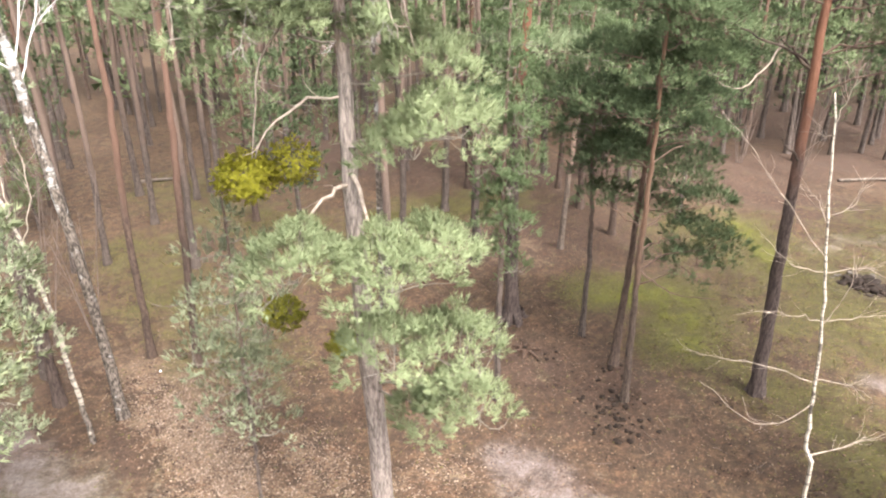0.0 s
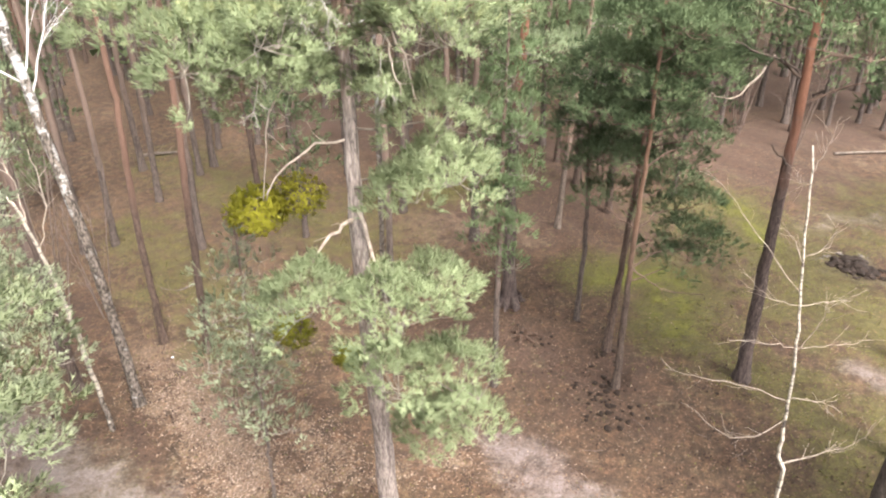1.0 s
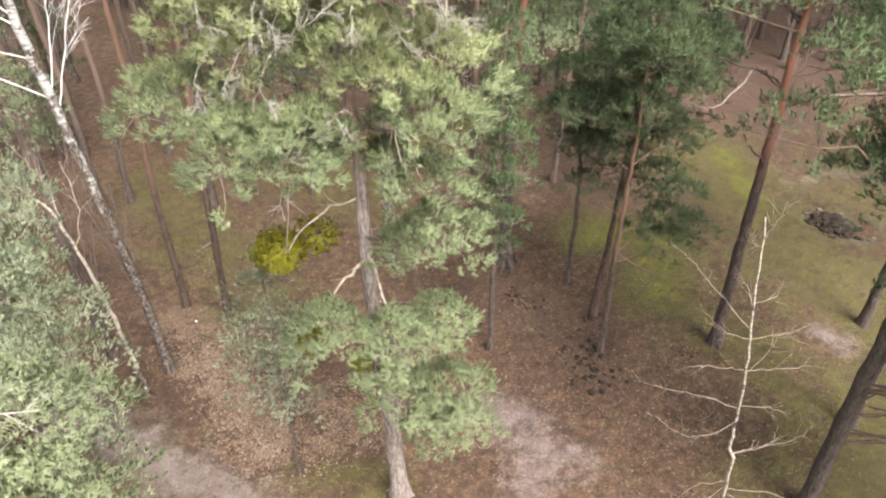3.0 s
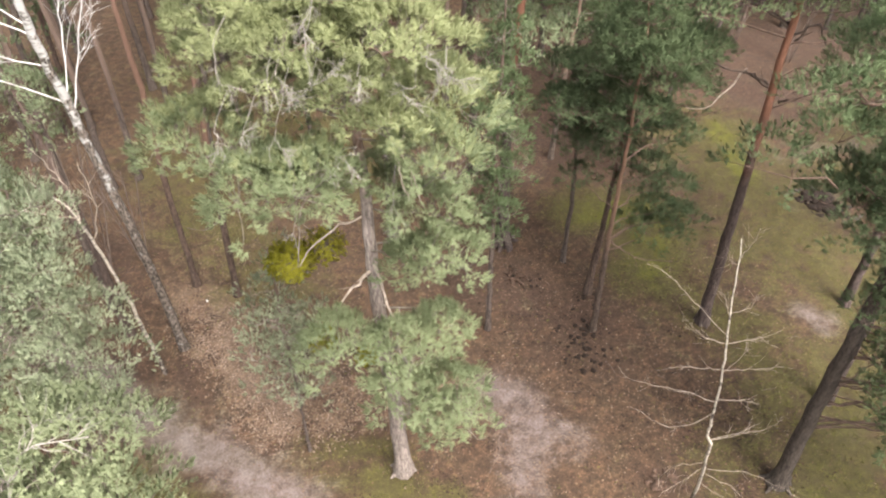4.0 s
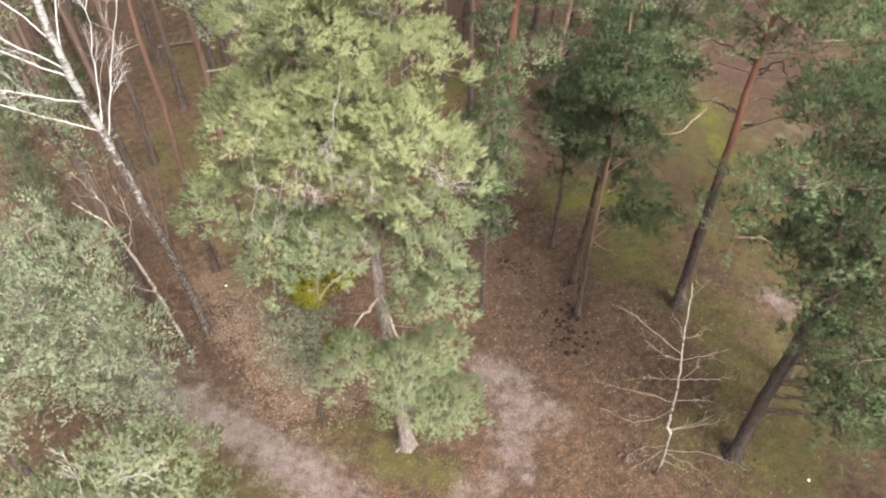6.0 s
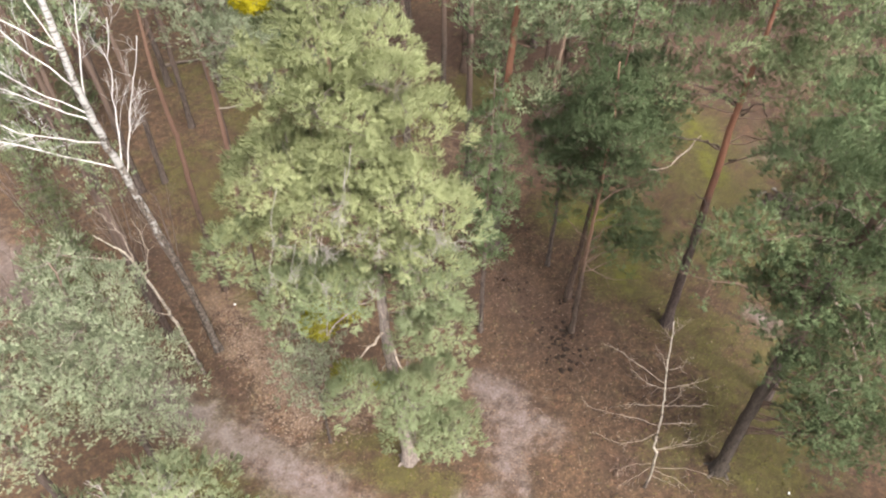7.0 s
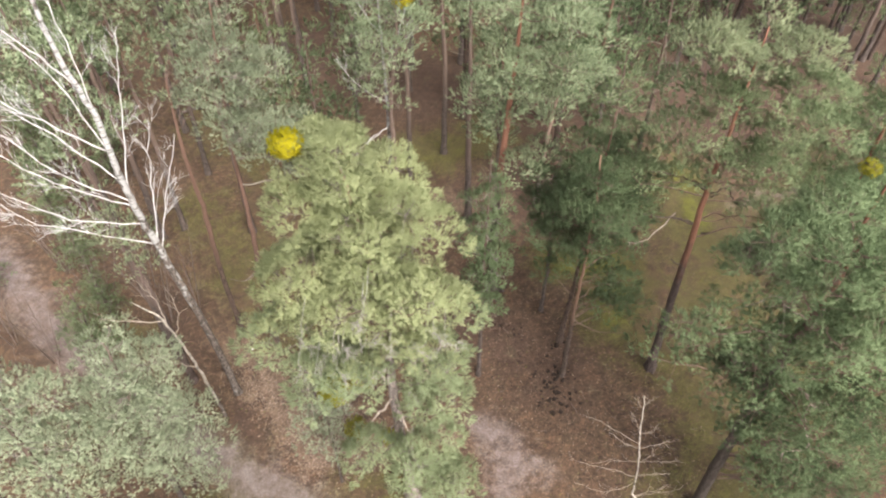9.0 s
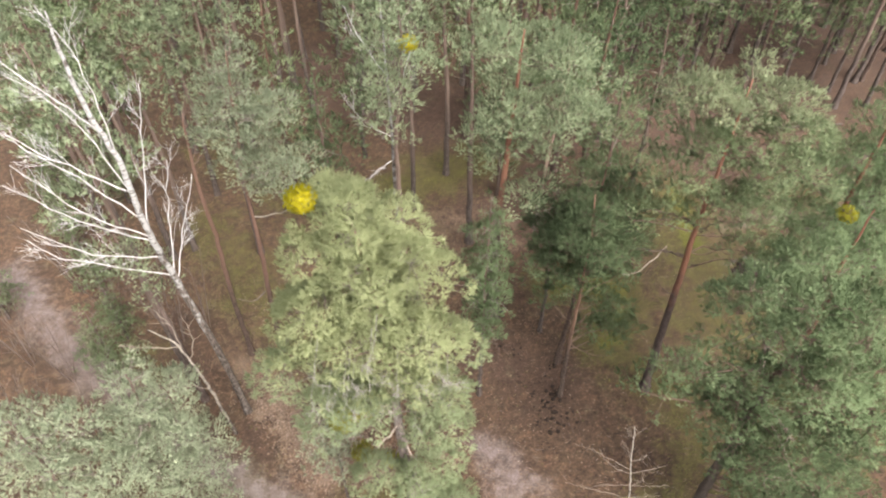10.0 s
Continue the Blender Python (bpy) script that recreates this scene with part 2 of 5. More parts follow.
# ---- mesh tools ----
class Geo:
    """Collects vertices, four-sided and three-sided faces."""

    def __init__(self):
        self.v, self.q, self.t, self.n, self.count = [], [], [], [], 0

    def add(self, v, q=None, t=None):
        if q is not None:
            self.q.append(np.asarray(q) + self.count)
        if t is not None:
            self.t.append(np.asarray(t) + self.count)
        self.v.append(np.asarray(v, float))
        self.count += len(v)
        return self

    def data(self, name, mat, origin=(0, 0, 0), smooth=True):
        v = np.concatenate(self.v) - np.array(origin)
        q = np.concatenate(self.q) if self.q else np.zeros((0, 4), int)
        t = np.concatenate(self.t) if self.t else np.zeros((0, 3), int)
        me = bpy.data.meshes.new(name)
        me.vertices.add(len(v))
        me.vertices.foreach_set("co", v.astype(np.float32).ravel())
        loops = np.concatenate([q.ravel(), t.ravel()]).astype(np.int32)
        me.loops.add(len(loops))
        me.loops.foreach_set("vertex_index", loops)
        me.polygons.add(len(q) + len(t))
        starts = np.concatenate([np.arange(len(q)) * 4, len(q) * 4 + np.arange(len(t)) * 3]).astype(np.int32)
        me.polygons.foreach_set("loop_start", starts)
        me.polygons.foreach_set("use_smooth", np.full(len(starts), smooth))
        me.update(calc_edges=True)
        if sum(len(k) for k in self.n) == len(v):
            me.attributes.new("custom_normal", "FLOAT_VECTOR", "POINT").data.foreach_set("vector", np.concatenate(self.n).astype(np.float32).ravel())
            me.update()
        me.materials.append(mat)
        return me


def part(name, geo, mat, parent, label="", smooth=True, category="", kind="", origin=None):
    """One mesh object, under its thing at the thing's own base, or at top level where there is no parent."""
    at = np.array(origin if origin is not None else (0, 0, 0), float)
    ob = new(name, geo.data(name, mat, at, smooth))
    if parent is not None:
        ob.parent = parent
    else:
        ob.location = at
    return tagged(ob, label, category, "", kind)


def empty(name, at, label, category, group=""):
    ob = new(name)
    ob.location = at
    return tagged(ob, label, category, group)


def unit(a):
    return a / np.maximum(np.linalg.norm(a, axis=-1, keepdims=True), 1e-9)


def bend(pts, n):
    """n points on a smooth line through pts."""
    p = np.asarray(pts, float)
    if len(p) == 2:
        return p[0] + (p[1] - p[0]) * np.linspace(0, 1, n)[:, None]
    e = np.vstack([2 * p[0] - p[1], p, 2 * p[-1] - p[-2]])
    s = np.linspace(0, len(p) - 1 - 1e-6, n)
    i = s.astype(int)
    f = (s - i)[:, None]
    a, b, c, d = e[i], e[i + 1], e[i + 2], e[i + 3]
    return 0.5 * (2 * b + (c - a) * f + (2 * a - 5 * b + 4 * c - d) * f ** 2 + (3 * b - a - 3 * c + d) * f ** 3)


def tube(geo, pts, rad, sides=6, rough=0.0, rng=None):
    p, rad = np.asarray(pts, float), np.asarray(rad, float)
    t = unit(np.gradient(p, axis=0))
    ref = np.array((0.0, 1.0, 0.13)) if abs(t[:, 1]).mean() < 0.8 else np.array((1.0, 0.0, 0.13))
    u = unit(np.cross(t, ref))
    w = np.cross(t, u)
    a = np.linspace(0, 2 * np.pi, sides, endpoint=False)
    r = rad[:, None] * np.ones(sides)
    if rough and rng is not None:
        r = r * (1 + rough * rng.normal(size=r.shape))
    v = p[:, None] + r[:, :, None] * (np.cos(a)[None, :, None] * u[:, None] + np.sin(a)[None, :, None] * w[:, None])
    k, j = np.meshgrid(np.arange(len(p) - 1), np.arange(sides), indexing="ij")
    j2 = (j + 1) % sides
    q = np.stack([k * sides + j, k * sides + j2, (k + 1) * sides + j2, (k + 1) * sides + j], -1).reshape(-1, 4)
    v = np.vstack([v.reshape(-1, 3), p[-1]])
    top = (len(p) - 1) * sides
    cap = [(top + i, top + (i + 1) % sides, len(v) - 1) for i in range(sides)]
    return geo.add(v, q, cap)


def tufts(geo, centres, ways, size, blades, rng, width=0.13, spread=1.0):
    """Brushes of needles: each a bundle of narrow blades round a short shoot."""
    n = len(centres)
    c, d = np.repeat(centres, blades, 0), np.repeat(unit(ways), blades, 0)
    s = np.repeat(size * rng.uniform(0.7, 1.25, n), blades)[:, None]
    out = unit(d * 0.5 + spread * unit(rng.normal(size=d.shape)))
    o = c + d * s * rng.uniform(-0.35, 0.35, (len(c), 1))
    side = unit(np.cross(out, rng.normal(size=d.shape))) * s * width
    tip = o + out * s * rng.uniform(0.7, 1.1, (len(c), 1))
    broad = (np.arange(len(c)) % 2 == 0)[:, None]
    v = np.stack([np.where(broad, o, o - side), np.where(broad, tip - side, o + side), np.where(broad, tip + side, tip)], 1)
    face = unit(out * 0.45 + d * 0.9)
    turned = (np.cross(v[:, 1] - v[:, 0], v[:, 2] - v[:, 0]) * face).sum(1) < 0
    v[turned] = v[turned][:, ::-1]
    geo.n.append(np.repeat(face, 3, 0))
    v = v.reshape(-1, 3)
    return geo.add(v, None, np.arange(len(v)).reshape(-1, 3))


def trunk_geo(axis, r0, r1, rng, sides=14, rings=36, flare=0.5, taper=0.8):
    p = bend(axis, rings)
    f = np.linspace(0, 1, rings)
    rad = r0 * (1 - f) ** taper + r1
    rad = rad * (1 + flare * np.exp(-(p[:, 2] - p[0, 2]) / 0.4))
    p = p + rng.normal(size=p.shape) * np.array((0.015, 0.015, 0)) * (f > 0.05)[:, None]
    p[0, 2] -= 0.15
    return tube(Geo(), p, rad, sides, 0.035, rng)


def brushes(geo, base, way, length, needle, width, blades, rng):
    """Bottle brushes: shoots set all round with slanting needles, longest and widest spread at their foot."""
    n = len(base)
    d = unit(way)
    ref = unit(np.cross(d, rng.normal(size=d.shape)))
    other = np.cross(d, ref)
    s = rng.uniform(0.0, 1.0, (n, blades)) ** 0.85
    a = rng.uniform(0, 6.2832, (n, blades))
    long = (length * rng.uniform(0.65, 1.2, n))[:, None]
    tilt = 1.05 - 0.7 * s + rng.normal(size=s.shape) * 0.14
    radial = np.cos(a)[..., None] * ref[:, None] + np.sin(a)[..., None] * other[:, None]
    out = np.cos(tilt)[..., None] * d[:, None] + np.sin(tilt)[..., None] * radial
    o = base[:, None] + d[:, None] * (long * s)[..., None]
    tip = o + out * (needle * rng.uniform(0.75, 1.15, s.shape))[..., None]
    side = unit(np.cross(out, rng.normal(size=out.shape))) * width
    v = np.stack([o - side, o + side, tip], 2).reshape(-1, 3, 3)
    face = unit(radial * 0.3 + d[:, None] * 0.8 + np.array((0, 0, 0.15))).reshape(-1, 3)
    turned = (np.cross(v[:, 1] - v[:, 0], v[:, 2] - v[:, 0]) * face).sum(1) < 0
    v[turned] = v[turned][:, ::-1]
    geo.n.append(np.repeat(face, 3, 0))
    v = v.reshape(-1, 3)
    return geo.add(v, None, np.arange(len(v)).reshape(-1, 3))


def pad_clumps(at, rx, ry, rz, turn, gap, rng, thin=0.1):
    """Places of the clumps in one flat, lobed cloud of foliage, with the way each one faces."""
    n = max(3, int(2.9 * rx * ry / gap ** 2))
    i = np.arange(n)
    a = i * 2.39996 + rng.uniform(0, 6.28)
    p1, p2 = rng.uniform(0, 6.28, 2)
    r = np.sqrt((i + 0.5) / n) * (1 + 0.16 * np.sin(3 * a + p1) + 0.12 * np.sin(5 * a + p2) + 0.05 * rng.normal(size=n))
    x, y = rx * r * np.cos(a), ry * r * np.sin(a)
    z = rz * (1.0 - 1.4 * r ** 2 + 0.4 * np.sin(x * 5.2 + p1) * np.sin(y * 5.2 + p2)) + rng.normal(size=n) * 0.2 * rz
    c, s = math.cos(turn), math.sin(turn)
    p = np.stack([x * c - y * s, x * s + y * c, z], -1)
    keep = rng.random(n) > thin
    way = p / np.array((max(rx, ry), max(rx, ry), 1.0)) * np.array((0.75, 0.75, 0.3)) + np.array((0, 0, 0.75))
    return np.array(at) + p[keep], unit(way[keep])


def pine(name, label, axis, r0, profile, limbs, needles, bark, limb_mat, seed, pads=(), gap=0.3, per=16, length=0.15, needle=0.1, width=0.0105, blades=12, group="", split=True, sides=14, thin=0.1, high=None, taper=0.8, flat=0.24, whorl=0.0):
    """A pine: trunk along axis (world places), limbs that carry flat clouds of foliage, needle brushes in clumps on them.
    profile: rows of height, offset in x and y from the trunk, radius, share of the limbs. pads: clouds with a place of their own: centre and half sizes."""
    rng = np.random.default_rng(seed)
    axis = np.asarray(axis, float)
    base = axis[0].copy()
    ob = empty(name, base, label, "pine tree", group)
    part("trunk", trunk_geo(axis, r0, 0.02, rng, sides, taper=taper), bark, ob, origin=base)
    line = bend(axis, 60)
    trunk_at = lambda z: np.array([np.interp(z, line[:, 2], line[:, k]) for k in range(3)])
    clouds = [(np.array(p[:3], float), p[3], p[4], p[5], 0.0) for p in pads]
    if limbs:
        pr = np.asarray(profile, float)
        zs = np.linspace(pr[0, 0], pr[-1, 0], 200)
        cum = np.cumsum(np.interp(zs, pr[:, 0], pr[:, 4]))
        cum = cum / cum[-1]
    for i in range(limbs):
        z = np.interp((i + rng.uniform(0.2, 0.8)) / limbs, cum, zs)
        if whorl:
            z = min(round(z / whorl) * whorl, pr[-1, 0])
        cx, cy, r = (np.interp(z, pr[:, 0], pr[:, k]) for k in (1, 2, 3))
        a = i * 2.39996 + rng.uniform(-0.4, 0.4)
        ax = trunk_at(z)
        reach = r * rng.uniform(0.62, 1.25)
        if i % 4 == 3:
            reach *= 0.6
        way = np.array((math.cos(a), math.sin(a), 0.0))
        at = np.array((ax[0] + cx, ax[1] + cy, z + rng.normal() * 0.08 + 0.035 * reach * rng.normal())) + way * reach * 0.62
        clouds.append((at, reach * 0.42 + 0.1, reach * 0.4 + 0.12, (reach * 0.3 + 0.12) * flat * 2.4, a))
    crown, top, wood = Geo(), Geo(), Geo()
    bases, ways = [], []
    for at, rx, ry, rz, turn in clouds:
        spots, faces = pad_clumps(at, rx, ry, rz, turn, gap, rng, thin)
        ax = trunk_at(at[2])
        run = np.linalg.norm(at[:2] - ax[:2])
        start = trunk_at(max(at[2] - run * rng.uniform(0.15, 0.4), base[2] + 1.0))
        end = at + (at - start) * np.array((0.25, 0.25, 0.0)) - (0, 0, 0.4 * rz)
        mid = start + (end - start) * 0.5 + np.array((rng.normal() * 0.08 * run, rng.normal() * 0.08 * run, 0.06 * run))
        p = bend([start, mid, end], 9 if split else 5)
        p[1:-1] += rng.normal(size=(len(p) - 2, 3)) * 0.045 * run ** 0.5
        lg = tube(Geo(), p, np.linspace(0.008 * run + 0.014, 0.006, len(p)), 6 if split else 4, 0.05, rng)
        if split:
            for k in range(0, len(spots), 2):
                e = spots[k]
                near = p[3 + int(np.argmin(((p[3:] - e) ** 2).sum(1) + rng.random(len(p) - 3) * 0.05))]
                bow = (near + e) / 2 + rng.normal(size=3) * 0.05 + (0, 0, -0.04)
                tube(lg, bend([near, bow, e], 4), (0.011, 0.009, 0.007, 0.004), 3)
            twigging(lg, p, 0.45, rng, 1, -0.4, 0.006, 4, 0.003)
            part("limb", lg, limb_mat, ob, origin=base)
        else:
            join(wood, lg)
        m = per
        spots, faces = np.repeat(spots, m, 0), np.repeat(faces, m, 0)
        w = unit(rng.normal(size=spots.shape) + faces * 0.8)
        bases.append(spots + w * np.array((1, 1, 0.8)) * gap * 0.85 * rng.uniform(0.05, 1.0, (len(w), 1)) ** 0.6)
        ways.append(unit(w * 0.55 + faces * 0.9))
    bases, ways = np.concatenate(bases), np.concatenate(ways)
    # Paler colour above high: fresher tops, on darker pines painted light from above.
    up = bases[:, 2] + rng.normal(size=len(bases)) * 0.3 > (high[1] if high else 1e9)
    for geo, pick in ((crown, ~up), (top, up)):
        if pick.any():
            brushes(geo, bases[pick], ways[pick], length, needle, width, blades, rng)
    if not split:
        part("branchwork", wood, limb_mat, ob, origin=base, kind="stuff")
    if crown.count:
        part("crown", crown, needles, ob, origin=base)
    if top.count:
        part("crown_top", top, high[0], ob, "paler top of the crown, partly fresher needles, partly painted light", origin=base)
    return ob


def join(a, b):
    off = a.count
    for v in b.v:
        a.v.append(v)
    a.q += [q + off for q in b.q]
    a.t += [t + off for t in b.t]
    a.count += b.count
    return a


def twigging(geo, p, length, rng, level, up=0.35, thin=0.012, count=7, thinnest=0.0035):
    """Side twigs along the line p, and theirs in turn."""
    n = len(p)
    for k in range(count):
        i = int(rng.uniform(0.25, 0.97) * (n - 1))
        t = unit(p[min(i + 1, n - 1)] - p[max(i - 1, 0)])
        side = unit(np.cross(t, rng.normal(size=3)))
        way = unit(t * rng.uniform(0.5, 1.1) + side * rng.uniform(0.4, 0.9) + (0, 0, up))
        ln = length * rng.uniform(0.5, 1.15) * (1.15 - 0.5 * i / n)
        e = p[i] + way * ln
        m = p[i] + way * ln * 0.5 + rng.normal(size=3) * 0.07 * ln
        q = bend([p[i], m, e + (0, 0, 0.06 * ln)], 6)
        tube(geo, q, np.linspace(thin, thinnest, 6), 4 if thin > 0.008 else 3)
        if level > 1:
            twigging(geo, q, length * 0.5, rng, level - 1, up, max(thin * 0.6, thinnest), max(3, count - 2), thinnest)


def bare_tree(name, label, category, axis, r0, lines, bark, twig, seed, limb_r=0.035, twig_len=0.9, level=2, count=7, limb_mat=None, group="", sides=12, up=0.35, thin=0.012, taper=0.8, apart=False):
    rng = np.random.default_rng(seed)
    base = np.array(axis[0], float)
    ob = empty(name, base, label, category, group)
    part("trunk", trunk_geo(axis, r0, 0.012, rng, sides, 40, 0.35, taper), bark, ob, origin=base)
    for pts in lines:
        p = bend(pts, 12)
        p[1:-1] += rng.normal(size=(10, 3)) * (limb_r * 0.6 + 0.012)
        g = tube(Geo(), p, np.linspace(limb_r, min(0.008, limb_r * 0.4), 12), 6)
        if not apart:
            twigging(g, p, twig_len, rng, level, up, thin, count, 0.003)
        limb = part("limb", g, limb_mat or twig, ob, origin=base)
        for k in range(count if apart else 0):
            t = Geo()
            twigging(t, p, twig_len, rng, 1, up, thin, 1, 0.0025)
            part("twig", t, limb_mat or twig, limb, origin=base)
    return ob


def clod(geo, at, size, rng, squash=0.6):
    bm = bmesh.new()
    bmesh.ops.create_icosphere(bm, subdivisions=2, radius=1.0)
    v = np.array([x.co[:] for x in bm.verts])
    f = np.array([[x.index for x in y.verts] for y in bm.faces])
    bm.free()
    k = rng.normal(size=(3, 3))
    v = v * (1 + 0.22 * np.sin(v @ k * 1.7).sum(1, keepdims=True) / 1.7) * np.array((size * rng.uniform(0.8, 1.4), size * rng.uniform(0.7, 1.1), size * squash))
    a = rng.uniform(0, 6.28)
    v = v @ np.array(((math.cos(a), math.sin(a), 0), (-math.sin(a), math.cos(a), 0), (0, 0, 1)))
    return geo.add(v + np.array(at), None, f)


# ---- ground ----
def steps(near_a, near_b, step, far_a, far_b):
    near = list(np.arange(near_a, near_b, step))
    lo, hi, d = [near[0]], [near[-1]], step
    while lo[-1] > far_a:
        d *= 1.35
        lo.append(lo[-1] - d)
    d = step
    while hi[-1] < far_b:
        d *= 1.35
        hi.append(hi[-1] + d)
    return np.array(lo[:0:-1] + near + hi[1:])


def swell(x, y):
    """The floor's gentle unevenness, flat where it matters little."""
    near = np.exp(-((x / 60) ** 2 + ((y - 20) / 60) ** 2))
    return near * (0.07 * np.sin(x * 0.9 + 1.3) * np.sin(y * 0.7) + 0.05 * np.sin(x * 2.1 + y * 1.3) + 0.02 * np.sin(x * 5.3 - y * 4.1))


def band(x, y, line, width):
    """1 along the line, falling to 0 at its width."""
    d = np.full(x.shape, 1e9)
    for (ax, ay), (bx, by) in zip(line[:-1], line[1:]):
        u = np.clip(((x - ax) * (bx - ax) + (y - ay) * (by - ay)) / ((bx - ax) ** 2 + (by - ay) ** 2 + 1e-9), 0, 1)
        d = np.minimum(d, np.hypot(x - ax - u * (bx - ax), y - ay - u * (by - ay)))
    return np.clip(1.25 - d / width, 0, 1)


SAND = [([(-26, 27.5), (-20, 21.5), (-14, 17.2), (-9.6, 14.2), (-7.5, 13.2), (-5.5, 12.2), (-3.4, 10.4), (-1, 8)], 1.55, 1.0), ([(2.0, 16.0), (3.1, 14.9), (2.7, 13.4)], 1.4, 0.95), ([(4.6, 13.9), (2.4, 14.4)], 1.1, 0.75),
        ([(2.4, 12.6), (2.9, 11.6), (1.0, 11.0), (0, 8)], 0.8, 0.8), ([(14.6, 19.8), (15.0, 19.2)], 0.9, 1.0), ([(18.2, 27), (18.3, 26.8)], 2.0, 0.6), ([(18.5, 31.6), (24, 31.6)], 1.6, 0.5)]
MOSS_NEAR = [([(-11.2, 15.2), (-9.0, 13.9)], 1.5, 0.75), ([(-9.8, 12.4), (-7.5, 10.6), (-5.5, 9.5)], 1.8, 0.85), ([(12.5, 12), (14.2, 15), (15.5, 17)], 2.8, 0.85), ([(9.0, 12.6), (11, 14.5)], 1.8, 0.5),
        ([(-2.2, 12.4), (-0.2, 11.6)], 1.1, 0.9), ([(-8.5, 13.4), (-5, 12.9), (-2.8, 12.1)], 0.7, 0.6), ([(-4.6, 13.6), (-1.6, 13.4)], 0.8, 0.6)]
MOSS_FAR = [([(15.3, 34), (15.1, 29)], 1.4, 1.3), ([(17, 28), (24, 34)], 4.5, 0.55), ([(6.6, 26.6), (9.8, 26.4), (8.8, 22.4)], 2.1, 1.25), ([(10.5, 24), (13.8, 24.1), (17, 25)], 3.0, 0.62),
        ([(9.4, 21.5), (12.2, 18.5), (12.2, 15.3)], 2.2, 0.72), ([(14, 33), (16.5, 24), (18, 18)], 5.0, 0.72), ([(-12, 25.5), (-10, 25)], 1.8, 0.75), ([(-15, 31), (-9, 24), (-7, 21.5)], 3.0, 0.62),
        ([(-16, 40), (-4, 30)], 4.0, 0.6), ([(-17, 21), (-15, 17)], 2.5, 0.55), ([(-3, 35), (3, 38)], 3, 0.9)]
MOSS = MOSS_NEAR + MOSS_FAR
# Needle duff near the pines; the far patches paint deep shade on the floor.
DUFF_SHADE = [([(-10, 49), (-2, 43.5), (4, 42.5)], 5.0, 1.2), ([(2, 32), (9, 33), (13, 31)], 4.5, 0.9), ([(15, 42), (20, 37)], 4.5, 1.1), ([(5, 40), (6.3, 32.5)], 4.0, 0.9), ([(10, 42), (28, 46)], 6.0, 1.0), ([(13, 27), (17, 31), (24, 33)], 3.0, 0.6), ([(22, 58), (45, 50)], 10.0, 1.2), ([(1.6, 22.0), (5.6, 19.6)], 2.8, 0.85), ([(3.5, 18), (6.5, 16.8)], 1.6, 0.6), ([(-9.6, 17.0), (-8.8, 15.6)], 0.8, 0.8), ([(6.6, 12.6), (7.6, 12.2)], 0.9, 0.8), ([(-15, 24), (-13, 20)], 1.6, 0.8)]
BRIGHT = [([(-10.8, 21.0), (-8.4, 19.4)], 2.2, 0.75), ([(3.5, 17.5), (7.5, 16.0)], 2.5, 0.15), ([(-8.8, 18.6), (-7.2, 17), (-5.7, 14.9)], 1.5, 1.0), ([(-4.2, 16.6), (-3.0, 15.2), (-4.2, 14.4)], 1.2, 0.6), ([(-2.5, 15), (0.4, 15.6)], 1.0, 0.5), ([(15, 29), (19, 31), (22, 36), (26, 41)], 3.5, 0.35), ([(-14, 29), (-10, 23), (-7, 21)], 3.5, 0.5), ([(-2, 31), (3, 31)], 3.0, 0.7)]


def cover(kinds, x, y):
    return np.max([band(x, y, line, w) * most for line, w, most in kinds], axis=0)


def build_ground():
    xs, ys = steps(-26, 26, 0.3, -900, 900), steps(4, 48, 0.3, -300, 1500)
    x, y = np.meshgrid(xs, ys, indexing="ij")
    v = np.stack([x, y, swell(x, y)], -1).reshape(-1, 3)
    i, j = np.meshgrid(np.arange(len(xs) - 1), np.arange(len(ys) - 1), indexing="ij")
    k = len(ys)
    q = np.stack([i * k + j, (i + 1) * k + j, (i + 1) * k + j + 1, i * k + j + 1], -1).reshape(-1, 4)
    ob = part("ground", Geo().add(v, q), FLOOR, None, "brown forest floor of leaf litter, moss and pale sand", kind="structure", category="ground")
    for name, kinds in (("sand", SAND), ("moss", MOSS), ("litter", BRIGHT), ("duff_shade", DUFF_SHADE)):
        at = ob.data.attributes.new(name, "FLOAT", "POINT")
        at.data.foreach_set("value", cover(kinds, v[:, 0], v[:, 1]).astype(np.float32))


build_ground()

# ---- the large pine in the middle ----
def clouds(rows, thick):
    """Flat clouds of foliage from their centres and half widths."""
    return [(x, y, z, w * 1.03, w * 0.97, w * thick) for x, y, z, w in rows]


MAIN_LOW = [
     (-0.3, 10.9, 5.6, 0.65), (0.35, 10.4, 6.15, 0.77), (0.2, 10.3, 7.35, 0.82), (-0.95, 10.2, 7.45, 0.82), (-0.9, 10.4, 8.8, 0.92), (-2.35, 10.5, 8.85, 0.92), (-0.1, 10.9, 8.9, 0.7), (-0.7, 11.2, 10.6, 0.65),
     (0.05, 11, 11, 0.87), (-0.25, 11.4, 11.9, 0.77), (-1.05, 11.6, 12.3, 0.49),
]
MAIN_MIDDLE = [
     (-2.5, 11.2, 12.6, 0.82), (-3, 11.5, 12.7, 0.8), (-3.35, 10.6, 13.1, 1.02), (-0.25, 10.9, 13.4, 1.02), (-4.75, 11.7, 13.5, 1.01), (-2.35, 10.3, 13.5, 0.79), (-0.1, 12.3, 13.9, 1.1), (-2, 13.8, 14, 1.26),
     (-1, 10.6, 14.3, 0.6), (-3.6, 11.5, 14.35, 0.65), (-4.2, 13, 14.6, 1.15), (-2, 12.4, 14.6, 1.2), (-1.75, 11.2, 14.6, 0.72),
]
